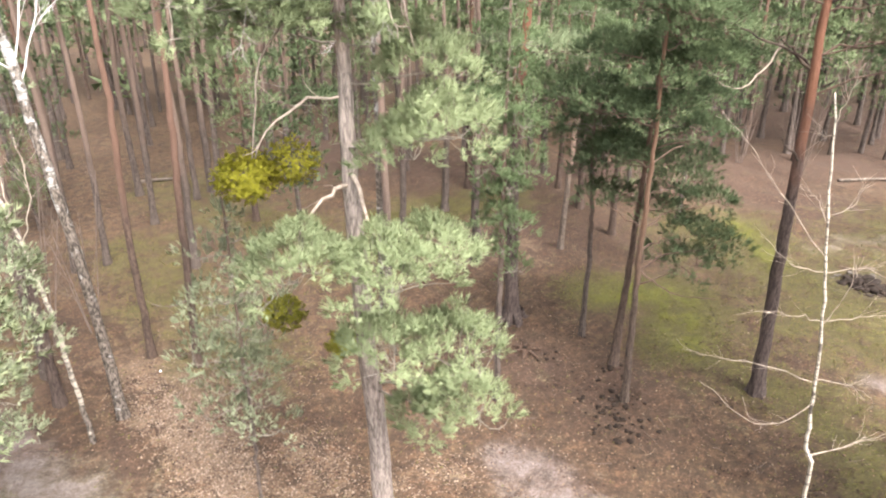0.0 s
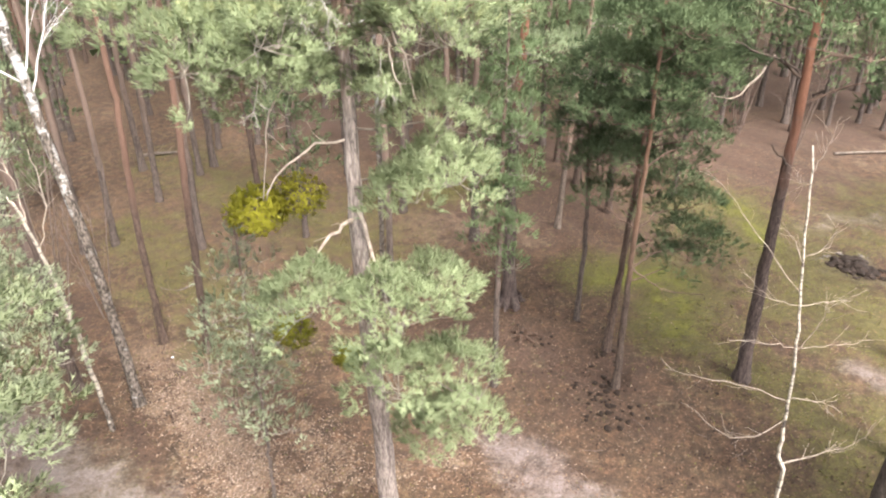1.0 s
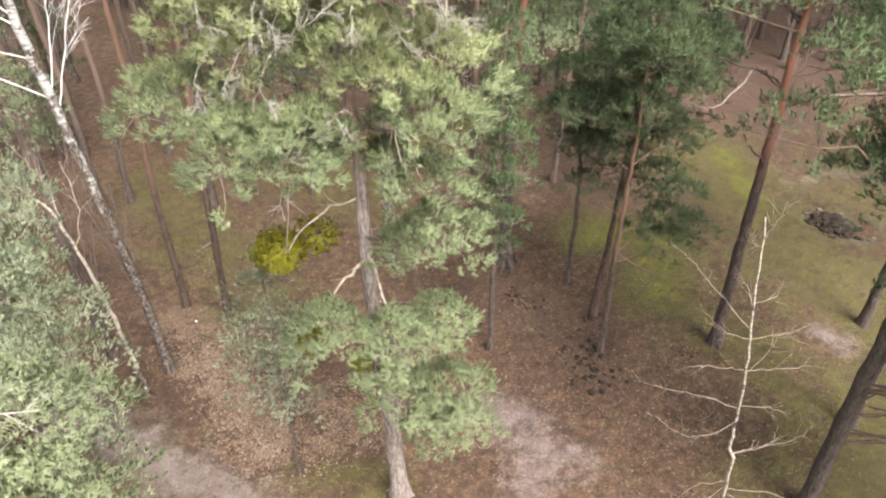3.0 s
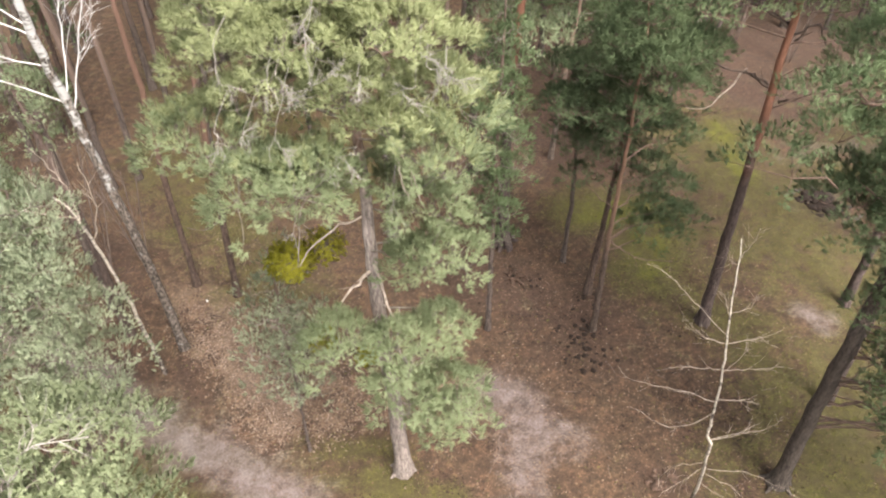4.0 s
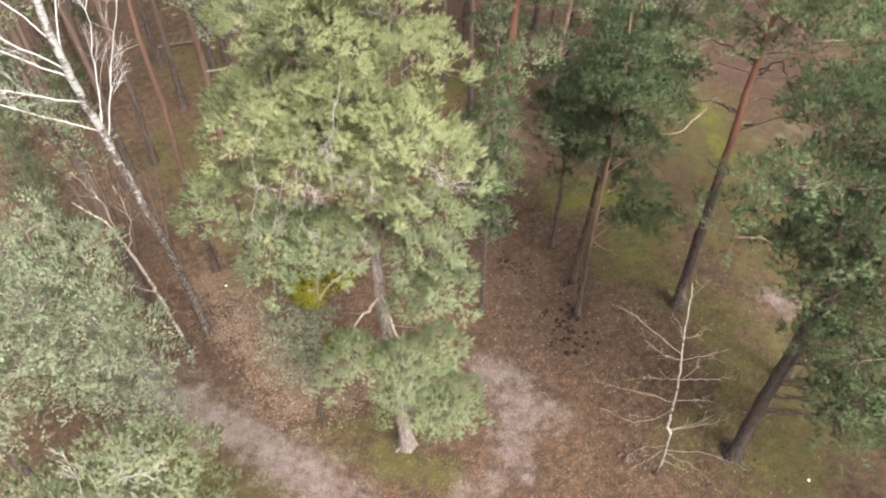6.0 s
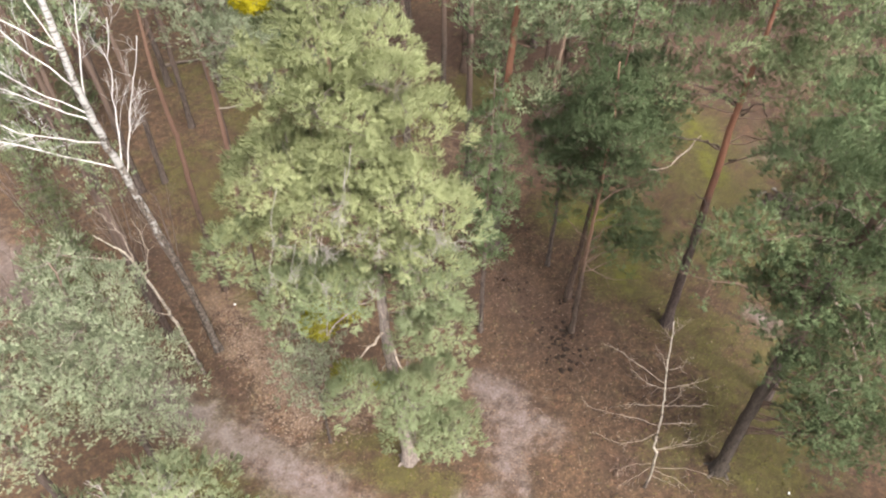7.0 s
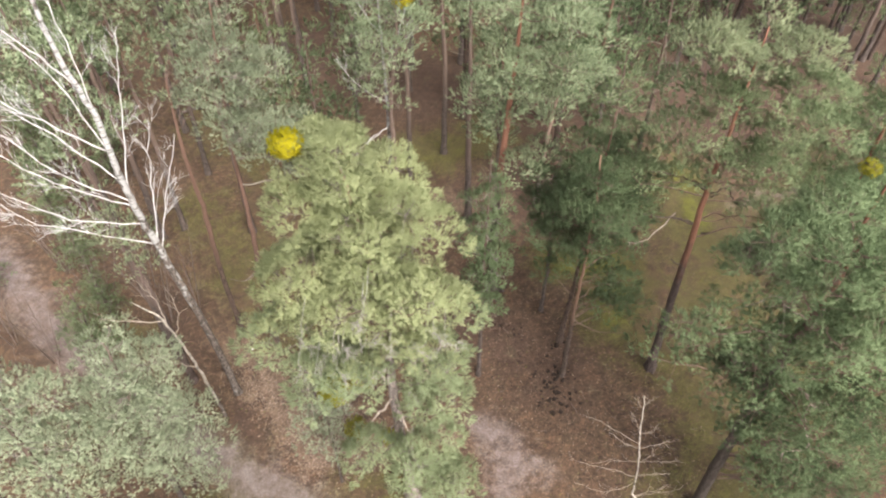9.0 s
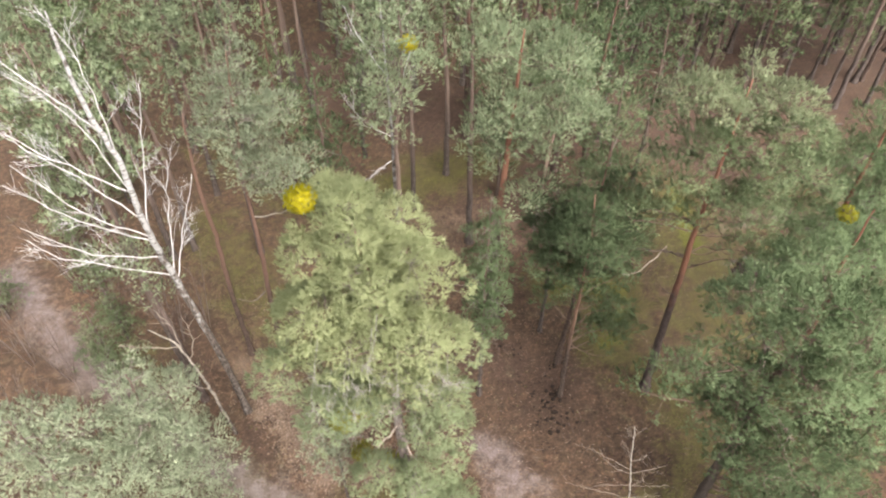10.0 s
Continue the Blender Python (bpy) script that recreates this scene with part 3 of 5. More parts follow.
MAIN_TOP = [
     (-2.5, 11, 15.7, 0.94), (-0.8, 11.2, 15.7, 1.1), (-3.6, 12, 15.8, 1.2), (-0.5, 12.8, 16.4, 1.05), (-2.2, 13.9, 16.4, 1.18), (-2, 11.5, 16.4, 0.85), (-2, 12.4, 16.6, 1.15), (-2.4, 11.7, 17.7, 0.95),
     (-1.2, 12.4, 17.7, 0.9), (-3.5, 12.4, 17.8, 0.9), (-1.4, 13.6, 17.9, 0.9), (-2.9, 13.8, 18.6, 0.85), (-2.5, 12.3, 18.6, 0.79), (-3.4, 13.3, 19, 0.65), (-2.6, 12.9, 19.2, 0.8), (-2.5, 12.6, 19.5, 0.6),
]
MAIN_CLOUDS = clouds(MAIN_LOW + MAIN_MIDDLE + MAIN_TOP, 0.51)
MAIN = pine("tall_pine", "tall pine with a bright yellow-green crown beside the sandy track",
     [(-1.32, 12.8, 0), (-1.45, 12.4, 4.7), (-1.62, 12.0, 9), (-1.66, 12.0, 12), (-1.84, 12.1, 15), (-2.3, 12.6, 18), (-2.7, 13.1, 19.3)], 0.24,
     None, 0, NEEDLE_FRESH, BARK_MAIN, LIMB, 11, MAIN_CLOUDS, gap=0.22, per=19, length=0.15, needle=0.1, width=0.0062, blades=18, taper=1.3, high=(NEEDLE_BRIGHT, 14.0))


def dead_limb(tree, lines, seed, r=0.05, twig=0.5, count=3, mat=DEAD_BROWN):
    rng = np.random.default_rng(seed)
    for pts in lines:
        p = bend(pts, 12)
        p[1:-1] += rng.normal(size=(10, 3)) * 0.025
        g = tube(Geo(), p, np.linspace(r, 0.01, 12), 7, 0.06, rng)
        twigging(g, p, twig, rng, 1, 0.0, 0.01, count)
        part("dead_limb", g, mat, tree, "bare barkless limb", origin=tree.location)


dead_limb(MAIN, [[(-1.65, 11.95, 9.75), (-1.9, 11.5, 9.75), (-2.3, 11.3, 9.35), (-2.7, 11.2, 8.8)], [(-1.62, 11.95, 10.0), (-1.35, 11.4, 9.5), (-1.2, 11.1, 9.2), (-0.92, 10.9, 8.9)],
                 ], 5)
dead_limb(MAIN, [[(-1.66, 12.0, 11.3), (-2.3, 11.5, 11.3), (-2.9, 11.3, 10.8), (-3.1, 11.3, 10.4)], [(-1.7, 11.9, 12.6), (-2.4, 11.4, 12.5), (-2.9, 11.3, 11.9), (-3.15, 11.3, 10.4)],
                 [(-1.75, 12.0, 13.2), (-1.0, 11.5, 13.4), (-0.6, 11.3, 12.9), (-0.4, 11.2, 12.1)]], 8, 0.028)
dead_limb(MAIN, [[(-1.84, 12.0, 14.95), (-1.72, 10.95, 15.62), (-2.03, 10.78, 15.76), (-2.5, 10.66, 15.66)], [(-1.84, 12.0, 14.9), (-1.29, 10.9, 15.58), (-0.8, 10.78, 15.64), (-0.59, 10.66, 15.48)]], 9, 0.045, 0.6, 5, LIMB_RED)
dead_limb(MAIN, [[(-1.7, 12.0, 12.9), (-0.95, 11.4, 13.25), (-0.8, 11.18, 12.8), (-0.68, 11.06, 12.35)]], 10, 0.03, 0.3, 2, DEAD)



def root_flare(tree, r, seed, mat, count=6):
    """Roots that spread from the foot of a trunk into the floor."""
    rng = np.random.default_rng(seed)
    at = np.array(tree.location)
    for k in range(count):
        a = k * 6.2832 / count + rng.uniform(-0.3, 0.3)
        w, ln = np.array((math.cos(a), math.sin(a), 0)), r * rng.uniform(0.6, 1.3)
        p = bend([at + w * r * 0.75 + (0, 0, 0.45), at + w * r * 1.15 + (0, 0, 0.14), at + w * (r + ln * 0.6) + (0, 0, 0.02), at + w * (r + ln) + (0, 0, -0.1)], 8)
        part("root", tube(Geo(), p, np.linspace(r * 0.4, r * 0.14, 8), 7, 0.08, rng), mat, tree, origin=at)


root_flare(MAIN, 0.26, 2, BARK_MAIN, 5)


def dead_sprays(tree, rows, seed):
    """Thin curling grey twigs without needles at the front of the crown, each with its side twigs: x and z of the start, way to the side, drop."""
    rng = np.random.default_rng(seed)
    for x, z, aside, drop in rows:
        y = 10.0 if z > 14 else 10.25
        a, c = np.array((x, y, z)), np.array((x + aside, y - 0.24, z - drop))
        p = bend([a + (0, 0.9, 0.1), a, (a + c) / 2 + rng.normal(size=3) * (0.12, 0.04, 0.1), c], 12)
        p[4:] += rng.normal(size=(8, 3)) * 0.02
        g = tube(Geo(), p, np.linspace(0.0075, 0.0035, 12), 4)
        twigging(g, p[3:], 0.36, rng, 2, -0.2, 0.0042, 7, 0.0024)
        part("dead_twig", g, DEAD_GREY, tree, "pale dead twigs without needles", origin=tree.location)


dead_sprays(MAIN, [
    (-2.68, 15.75, -0.07, 0.51), (-2.59, 15.62, 0.17, 0.49), (-2.52, 15.33, 0.28, 0.04), (-3.44, 16.1, 0.28, 0.77), (-2.07, 15.41, 0.44, -0.29), (-0.35, 15.94, 0.79, 0.55), (-0.24, 15.79, 0.13, 0.52),
    (0.05, 15.53, 0.6, 0.09), (-3.71, 14.71, 0.08, 0.31), (-3.25, 14.64, -0.03, 0.24), (-1.91, 13.93, 0.35, 0.24), (-2.02, 13.85, 0.13, 0.39), (-1.78, 17.19, -0.25, 0.91), (-1.95, 16.62, -0.07, 1.04),
    (-1.31, 15.64, 0.01, 0.29), (-2.75, 14.63, 0.19, 0.27), (-0.45, 15.42, 0.09, 0.25), (-2.68, 13.37, -0.15, 1.14), (-0.9, 13.16, 0.03, 0.65), (-1, 9.2, 0.3, 0.6),
], 7)

# ---- neighbours ----
pine("young_pine", "slim young pine with a narrow dense crown", [(1.73, 19.0, 0), (1.7, 19.0, 7), (1.75, 19.3, 13.6)], 0.085,
     [(4.6, 0, 0, 0.75, 0.5), (8, 0, 0, 0.95, 1), (11, 0, 0, 0.85, 1), (12.6, 0, 0, 0.6, 0.7), (13.6, 0, 0, 0.2, 0.4)], 38, NEEDLE_BLUE, BARK_THIN, LIMB, 12, gap=0.22, per=13, needle=0.075, flat=0.3)
# Darker needles below 10 m put the crown's shade into the colour.
LEANING = pine("leaning_pine", "dark green pine with low spreading limbs and an orange upper trunk", [(5.87, 18.99, 0), (5.8, 18.9, 2.5), (5.77, 18.9, 4.2), (5.76, 18.9, 6.1), (5.75, 18.8, 8.5), (5.6, 18.5, 12), (5.5, 18.7, 14.2)], 0.095,
     [(11.2, 0.1, 0.2, 1.9, 1.0), (13, 0, -0.1, 1.4, 1.4), (14.2, 0, 0, 0.5, 0.5)], 11, NEEDLE_DARK, BARK_ORANGE, LIMB_RED, 13,
     clouds([
      (6.9, 19.3, 7.4, 0.8), (7.7, 19.2, 6.7, 0.82), (8.1, 19.2, 5.4, 0.8), (7.3, 19.3, 5.7, 0.82), (7.6, 19.6, 4.6, 0.82), (6.7, 19.8, 4.9, 0.6), (4.4, 19.3, 9.5, 0.85), (4.5, 19.3, 11, 0.89),
      (3.7, 19.4, 9.8, 0.65), (4.9, 19.6, 8.1, 0.7), (6.5, 19.2, 11.4, 0.99), (7.2, 19.1, 11.9, 0.8), (5.7, 18.7, 12.7, 1.05), (6.4, 19.8, 9.4, 0.79), (7.4, 19.5, 8.7, 0.7), (4.6, 20.1, 6.6, 0.6),
      (5.6, 18, 10.4, 0.73), (5.9, 18.1, 11.6, 0.69), (5.2, 18.2, 9.4, 0.45),
     ], 0.36),
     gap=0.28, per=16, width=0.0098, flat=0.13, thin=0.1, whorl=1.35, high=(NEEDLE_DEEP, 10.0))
# Same split at 10.5 m: shade painted into the lower needles.
TWIN = pine("twin_pine", "dark green pine close behind a leaning neighbour", [(5.94, 20.95, 0), (6.1, 21.2, 2.1), (6.2, 21.2, 4.5), (6.35, 21.2, 9), (6.5, 21.4, 14.0)], 0.125,
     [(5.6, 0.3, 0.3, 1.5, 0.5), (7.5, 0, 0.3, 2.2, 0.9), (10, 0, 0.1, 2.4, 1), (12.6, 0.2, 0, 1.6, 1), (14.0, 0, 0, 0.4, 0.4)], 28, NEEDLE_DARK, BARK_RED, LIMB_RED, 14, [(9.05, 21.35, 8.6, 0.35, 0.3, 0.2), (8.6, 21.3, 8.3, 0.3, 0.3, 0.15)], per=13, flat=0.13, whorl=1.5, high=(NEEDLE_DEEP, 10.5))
RIGHT = pine("red_trunk_pine", "tall pine with a red-brown trunk and a pale flat-topped crown", [(10.3, 19.4, 0), (10.05, 19.2, 4.5), (9.85, 19.0, 8.5), (9.65, 18.8, 12.5), (9.7, 18.8, 15.5), (9.8, 19.0, 18.9)], 0.2,
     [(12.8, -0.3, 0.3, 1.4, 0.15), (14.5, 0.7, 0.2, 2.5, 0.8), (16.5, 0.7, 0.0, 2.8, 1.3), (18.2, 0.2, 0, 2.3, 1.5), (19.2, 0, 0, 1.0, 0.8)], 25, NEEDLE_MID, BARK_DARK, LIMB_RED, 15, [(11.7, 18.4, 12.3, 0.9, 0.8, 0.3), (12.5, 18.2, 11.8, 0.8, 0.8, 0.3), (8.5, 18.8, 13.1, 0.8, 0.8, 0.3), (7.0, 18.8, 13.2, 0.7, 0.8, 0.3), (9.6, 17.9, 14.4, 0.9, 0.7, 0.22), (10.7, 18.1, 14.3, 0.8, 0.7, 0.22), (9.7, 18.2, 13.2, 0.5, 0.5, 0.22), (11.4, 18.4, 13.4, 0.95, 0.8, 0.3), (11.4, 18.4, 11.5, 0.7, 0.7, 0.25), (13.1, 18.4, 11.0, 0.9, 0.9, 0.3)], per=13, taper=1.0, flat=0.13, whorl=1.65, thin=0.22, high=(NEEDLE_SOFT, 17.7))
dead_limb(RIGHT, [[(9.73, 18.95, 10.56), (9.01, 18.7, 11.07), (8.52, 18.45, 11.36)], [(9.71, 18.95, 10.52), (8.65, 18.7, 11.15), (7.6, 18.45, 11.58), (6.88, 18.2, 11.83)], [(9.68, 18.95, 12.38), (9.14, 18.7, 12.81), (8.38, 18.45, 13.19), (7.69, 18.2, 13.37)], [(9.95, 18.95, 11.99), (10.06, 18.7, 12.36)], [(10.09, 18.95, 10.06), (10.24, 18.7, 10.29)]], 6, 0.045, mat=LIMB_BLACK)
dead_limb(LEANING, [[(5.77, 18.9, 4.75), (6.3, 18.7, 4.35), (7.0, 18.7, 3.95), (8.14, 18.7, 3.85)]], 14, 0.03, 0.5, 4, LIMB_RED)
dead_limb(TWIN, [[(6.33, 21.2, 8.1), (7.4, 21.25, 8.5), (8.28, 21.35, 8.6), (9.5, 21.35, 8.3)]], 15, 0.035, 0.4, 4, LIMB_BLACK)
dead_limb(RIGHT, [[(9.84, 18.9, 12.21), (10.38, 18.8, 12.56), (10.63, 18.7, 12.1), (10.81, 18.6, 11.92)], [(9.59, 18.9, 12.52), (8.8, 18.8, 12.99), (8.06, 18.7, 13.36), (7.22, 18.6, 13.57)], [(9.85, 18.9, 8.05), (9.45, 18.85, 8.44), (9.15, 18.8, 8.76)]], 13, 0.04, 0.3, 3, LIMB_BLACK)
dead_limb(RIGHT, [[(8.83, 18.95, 11.16), (8.22, 18.7, 10.46), (7.65, 18.45, 10.14), (7.02, 18.2, 10.36)]], 4, 0.03, mat=DEAD_BROWN)
BIG_LOW = [
     (13.4, 12.3, 3.8, 0.99), (13.1, 11.4, 4.3, 0.85), (12.6, 10.3, 4.7, 0.85), (14.4, 11.6, 4.8, 0.95), (12.2, 11.2, 5.2, 0.9), (13.7, 10.6, 5.5, 0.95), (11.7, 10.2, 5.7, 0.8), (12.6, 12.8, 5.8, 0.95),
     (12.1, 10.6, 6.2, 1), (11, 10.6, 6.4, 0.7), (13.2, 9.8, 7, 1.05), (10.7, 11, 7.3, 0.75), (14.4, 10.8, 7.4, 1), (11.1, 10.2, 7.6, 0.95), (13.8, 12.4, 7.6, 1.05), (11.6, 10.5, 8.3, 1),
     (11, 11.1, 8.3, 0.8), (12.8, 10.2, 8.8, 1.05), (10.1, 11, 9.4, 0.6), (12.2, 11.8, 9.4, 1.05), (10.3, 10.2, 9.6, 1.05),
]
BIG_MIDDLE = [
     (14.2, 11.8, 9.8, 1.05), (8.95, 10.3, 10, 0.52), (11.8, 9.8, 10.6, 1.05), (9.5, 10.9, 10.6, 0.79), (13.1, 10.5, 11, 1.15), (9.7, 10, 11.2, 1.05), (9.7, 11, 11.6, 0.75), (8.6, 11, 11.7, 0.7),
     (12.4, 12, 12, 1.1), (8.3, 11.8, 12.2, 0.85), (9, 10.2, 12.4, 1.05), (8, 11, 12.4, 0.7), (11.2, 9.6, 12.6, 1.05), (8.6, 11, 12.9, 0.65), (12.8, 10, 13, 1.15),
]
BIG_TOP = [
     (6.3, 11.3, 13.2, 0.82), (11.6, 11.4, 13.6, 1.1), (7.4, 11.1, 13.8, 0.75), (9.3, 10.6, 13.8, 1), (8.5, 10.8, 14.6, 0.85), (6.5, 11, 14.6, 0.57), (10.6, 9.6, 14.8, 1.05), (7.2, 11, 14.8, 0.67),
     (12.5, 10.8, 15, 1.2), (11.7, 12.5, 15, 1.15), (8.6, 12.3, 15.8, 1), (9.6, 9.4, 16, 0.95), (10.2, 12.6, 16.2, 1.14), (11.3, 10.6, 16.4, 1.2), (8.2, 11.2, 17.8, 0.87), (10.3, 10.1, 17.9, 1.05),
     (9.2, 10.5, 18, 0.95), (9.6, 11.6, 18.3, 0.95),
]
BIG_CLOUDS = clouds(BIG_LOW + BIG_MIDDLE + BIG_TOP, 0.42)
# Needles below 13.2 m are darker, standing in for the crown's self-shade.
BIG = pine("spreading_pine", "broad dark-trunked pine with a heavy blue-green crown", [(10.75, 12.3, 0), (10.3, 11.9, 5), (9.9, 11.5, 9), (9.55, 11.1, 12.5), (9.6, 10.9, 15.4), (9.7, 10.9, 18.0)], 0.22,
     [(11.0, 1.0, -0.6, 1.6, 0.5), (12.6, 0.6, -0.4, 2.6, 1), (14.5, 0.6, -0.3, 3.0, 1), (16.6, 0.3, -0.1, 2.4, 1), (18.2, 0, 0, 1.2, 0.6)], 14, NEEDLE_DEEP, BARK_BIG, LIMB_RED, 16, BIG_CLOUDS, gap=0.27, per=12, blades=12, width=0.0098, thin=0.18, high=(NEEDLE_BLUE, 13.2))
dead_limb(BIG, [[(9.7, 11.4, 12.9), (9.65, 12.3, 14.21), (8.92, 12.3, 14.02), (8.09, 12.3, 13.78)], [(9.6, 11.0, 13.4), (10.27, 11.4, 14.88), (10.05, 11.4, 14.11), (9.67, 11.4, 14.01)], [(9.6, 11.1, 14.2), (10.06, 11.5, 14.27), (9.47, 11.5, 14.78), (9.12, 11.5, 14.98)], [(9.75, 11.2, 12.6), (9.95, 9.9, 13.0), (10.17, 9.9, 12.43), (10.18, 9.9, 11.72)], [(9.75, 11.2, 12.6), (9.94, 9.8, 12.96), (10.22, 9.8, 12.62), (10.59, 9.8, 12.22)], [(9.6, 11.1, 12.7), (11.28, 10.2, 9.84), (10.79, 10.2, 9.08), (10.91, 10.2, 8.33)]], 17, 0.04, 0.5, 4, DEAD_BROWN)
root_flare(BIG, 0.26, 3, BARK_BIG, 5)
root_flare(RIGHT, 0.22, 4, BARK_DARK, 5)
pine("slender_pine", "slender leaning pine with a pale pinkish trunk", [(5.6, 31.0, 0), (5.85, 31.0, 5), (6.2, 31.0, 9), (6.5, 31.0, 13.5)], 0.12,
     [(7.5, 0, 0, 1.4, 0.5), (10, 0.2, 0, 1.9, 1), (12.5, 0.1, 0, 1.5, 1), (13.6, 0, 0, 0.5, 0.5)], 20, NEEDLE_DEEP, BARK_PALE, LIMB, 36, gap=0.36, per=13, blades=11, flat=0.18, whorl=1.1)
DARKP = pine("dark_trunk_pine", "tall pine with thick dark trunk and broad pale green crown", [(2.7, 24.2, 0), (2.55, 24.2, 4), (2.6, 24.1, 8), (2.8, 23.6, 14), (2.9, 23.0, 18.4)], 0.25,
     [(10, 0.5, -0.2, 2.0, 0.4), (12.5, 0.7, -0.2, 2.6, 1.0), (15, 0.7, -0.2, 2.9, 1.3), (17, 0.4, 0, 2.4, 1.2), (18.6, 0, 0, 1.1, 0.8)], 27, NEEDLE_GREY, BARK_DARK, LIMB_RED, 17, whorl=1.75, gap=0.33, per=10, length=0.18, needle=0.11, width=0.0115, blades=12, flat=0.13, thin=0.18)
root_flare(DARKP, 0.38, 5, BARK_DARK, 9)
pine("red_pine", "slender pine with a glowing orange-red upper trunk", [(-10.4, 21.6, 0), (-10.4, 21.6, 5), (-10.2, 21.6, 9), (-10.2, 21.6, 12), (-10.3, 22.4, 15)], 0.115,
     [(13.2, 0.2, 0.8, 1.2, 0.6), (14.6, 0.3, 0.8, 1.2, 1), (15.8, 0.3, 0.8, 0.5, 0.5)], 10, NEEDLE_GREY, BARK_RED, LIMB_RED, 18, per=7, thin=0.3, taper=0.6)
pine("red_pine", "slender pine with an orange trunk and a pale green crown", [(-8.55, 20.95, 0), (-8.3, 20.9, 5.3), (-8.1, 20.9, 9), (-8.0, 21.0, 13), (-7.5, 21.2, 18.8)], 0.12,
     [(11.8, 1.5, 0, 1.3, 0.5), (14.0, 0.9, 0, 1.7, 1), (16.3, 0.3, 0, 1.6, 1), (18.9, 0, 0, 0.6, 0.6)], 38, NEEDLE_PALE, BARK_RED, LIMB, 19, taper=0.7, per=11, flat=0.18, whorl=0.9)
pine("slim_pine", "slim bare-trunked pine with a small crown", [(5.2, 23.0, 0), (5.2, 23.0, 4.4), (5.0, 23.0, 7), (5.0, 23.0, 11)], 0.085,
     [(6.0, 0, 0, 1.2, 0.6), (8.5, 0, 0, 1.6, 1), (10.8, 0, 0, 0.6, 0.5)], 24, NEEDLE_DARK, BARK_THIN, LIMB, 20, per=12, flat=0.16)
pine("near_pine", "grey-green pine leaning over the track", [(-10.6, 11.9, 0), (-10.4, 11.8, 6), (-10.3, 12.3, 12.3)], 0.13,
     [(4.4, 1.3, 0, 1.5, 0.6), (6.0, 0.7, 0, 1.9, 1.0), (7.8, 0.2, -0.1, 2.1, 1.3), (9.6, 0, -0.1, 1.8, 1.3), (11.2, 0, 0.1, 1.3, 1.1), (12.5, 0, 0.2, 0.6, 0.7)], 50, NEEDLE_PALE, BARK_THIN, LIMB, 21, gap=0.27, per=14, needle=0.075, width=0.0095, flat=0.3, thin=0.25)
NEAR = pine("near_pine", "pale yellow-green pine at the edge of the track", [(-6.6, 4.9, 0), (-6.7, 4.9, 7), (-6.7, 5.0, 11.7)], 0.15,
     [(6.8, 0, 0, 1.7, 0.6), (8.8, 0.1, 0.1, 2.3, 1), (10.5, 0.2, 0.2, 2.3, 1.5), (11.5, 0.1, 0.2, 1.5, 1.4), (12.0, 0, 0.1, 0.6, 0.6)], 44, NEEDLE_SOFT, BARK_THIN, LIMB, 22, flat=0.3, thin=0.08)
dead_limb(NEAR, [[(-6.5, 4.9, 10.6), (-6.2, 5.6, 11.7), (-5.8, 5.8, 12.0), (-5.2, 6.0, 11.9)], [(-6.5, 4.9, 10.4), (-6.7, 5.8, 11.9), (-7.1, 6.2, 12.0), (-7.6, 6.5, 11.8)], [(-6.5, 4.9, 10.8), (-6.0, 6.0, 12.0), (-5.8, 6.3, 11.9)]], 12, 0.011, 0.7, 12, DEAD_GREY)
pine("near_pine", "pale grey-green pine among brushwood", [(-13.2, 10.2, 0), (-13.1, 10.2, 7), (-13.0, 10.3, 13.0)], 0.15,
     [(6, 0, 0, 1.8, 0.6), (9, 0.2, 0, 2.2, 1), (11.5, 0.2, 0, 2.0, 1.3), (13.2, 0, 0, 0.7, 0.7)], 26, NEEDLE_PALE, BARK_THIN, LIMB, 23, per=10, flat=0.3)

pine("small_pine", "thin understorey pine with sparse grey-green branches", [(-4.5, 13.5, 0), (-4.45, 13.45, 4.5), (-4.4, 13.3, 9.2)], 0.032,
     [(3.0, 0, 0, 1.0, 0.7), (4.8, -0.1, 0, 1.25, 1), (6.6, 0.0, 0, 1.1, 1), (8.3, 0, 0, 0.6, 0.6), (9.3, 0, 0, 0.3, 0.4)], 30, NEEDLE_PALE, BARK_THIN, LIMB, 24, per=8, thin=0.3, flat=0.3)

pine("brown_trunk_pine", "leaning pine with a dull brown trunk beside a young birch", [(-12.3, 18.8, 0), (-12.15, 18.6, 4), (-12.2, 18.5, 8), (-12.6, 18.4, 12.5)], 0.15,
     [(8.6, 0, 0, 1.0, 0.4), (10.4, 0, 0, 1.5, 1), (12.2, 0, 0, 1.1, 0.8), (12.9, 0, 0, 0.4, 0.4)], 16, NEEDLE_GREY, BARK_BROWN, LIMB_DARK, 27, per=7, thin=0.3)
for x, y, h, seed in ((13.7, 15.6, 16.6, 26), (16.4, 20.4, 17.4, 28)):
    pine("shaded_pine", "blue-green pine standing close to a broader neighbour", [(x, y, 0), (x - 0.1, y, 6), (x - 0.3, y - 0.1, 11), (x - 0.5, y - 0.2, h)], 0.17,
         [(h - 9.4, 0.3, 0, 1.6, 0.4), (h - 6.5, 0.1, 0, 2.5, 1), (h - 3.8, 0, 0, 2.7, 1.2), (h - 1.6, 0, 0, 2.0, 1.1), (h + 0.1, 0, 0, 0.8, 0.6)], 28, NEEDLE_BLUE, BARK_DARK, LIMB_DARK, seed, gap=0.32, per=14, blades=11, flat=0.14, whorl=1.5, group="blue-green pines")
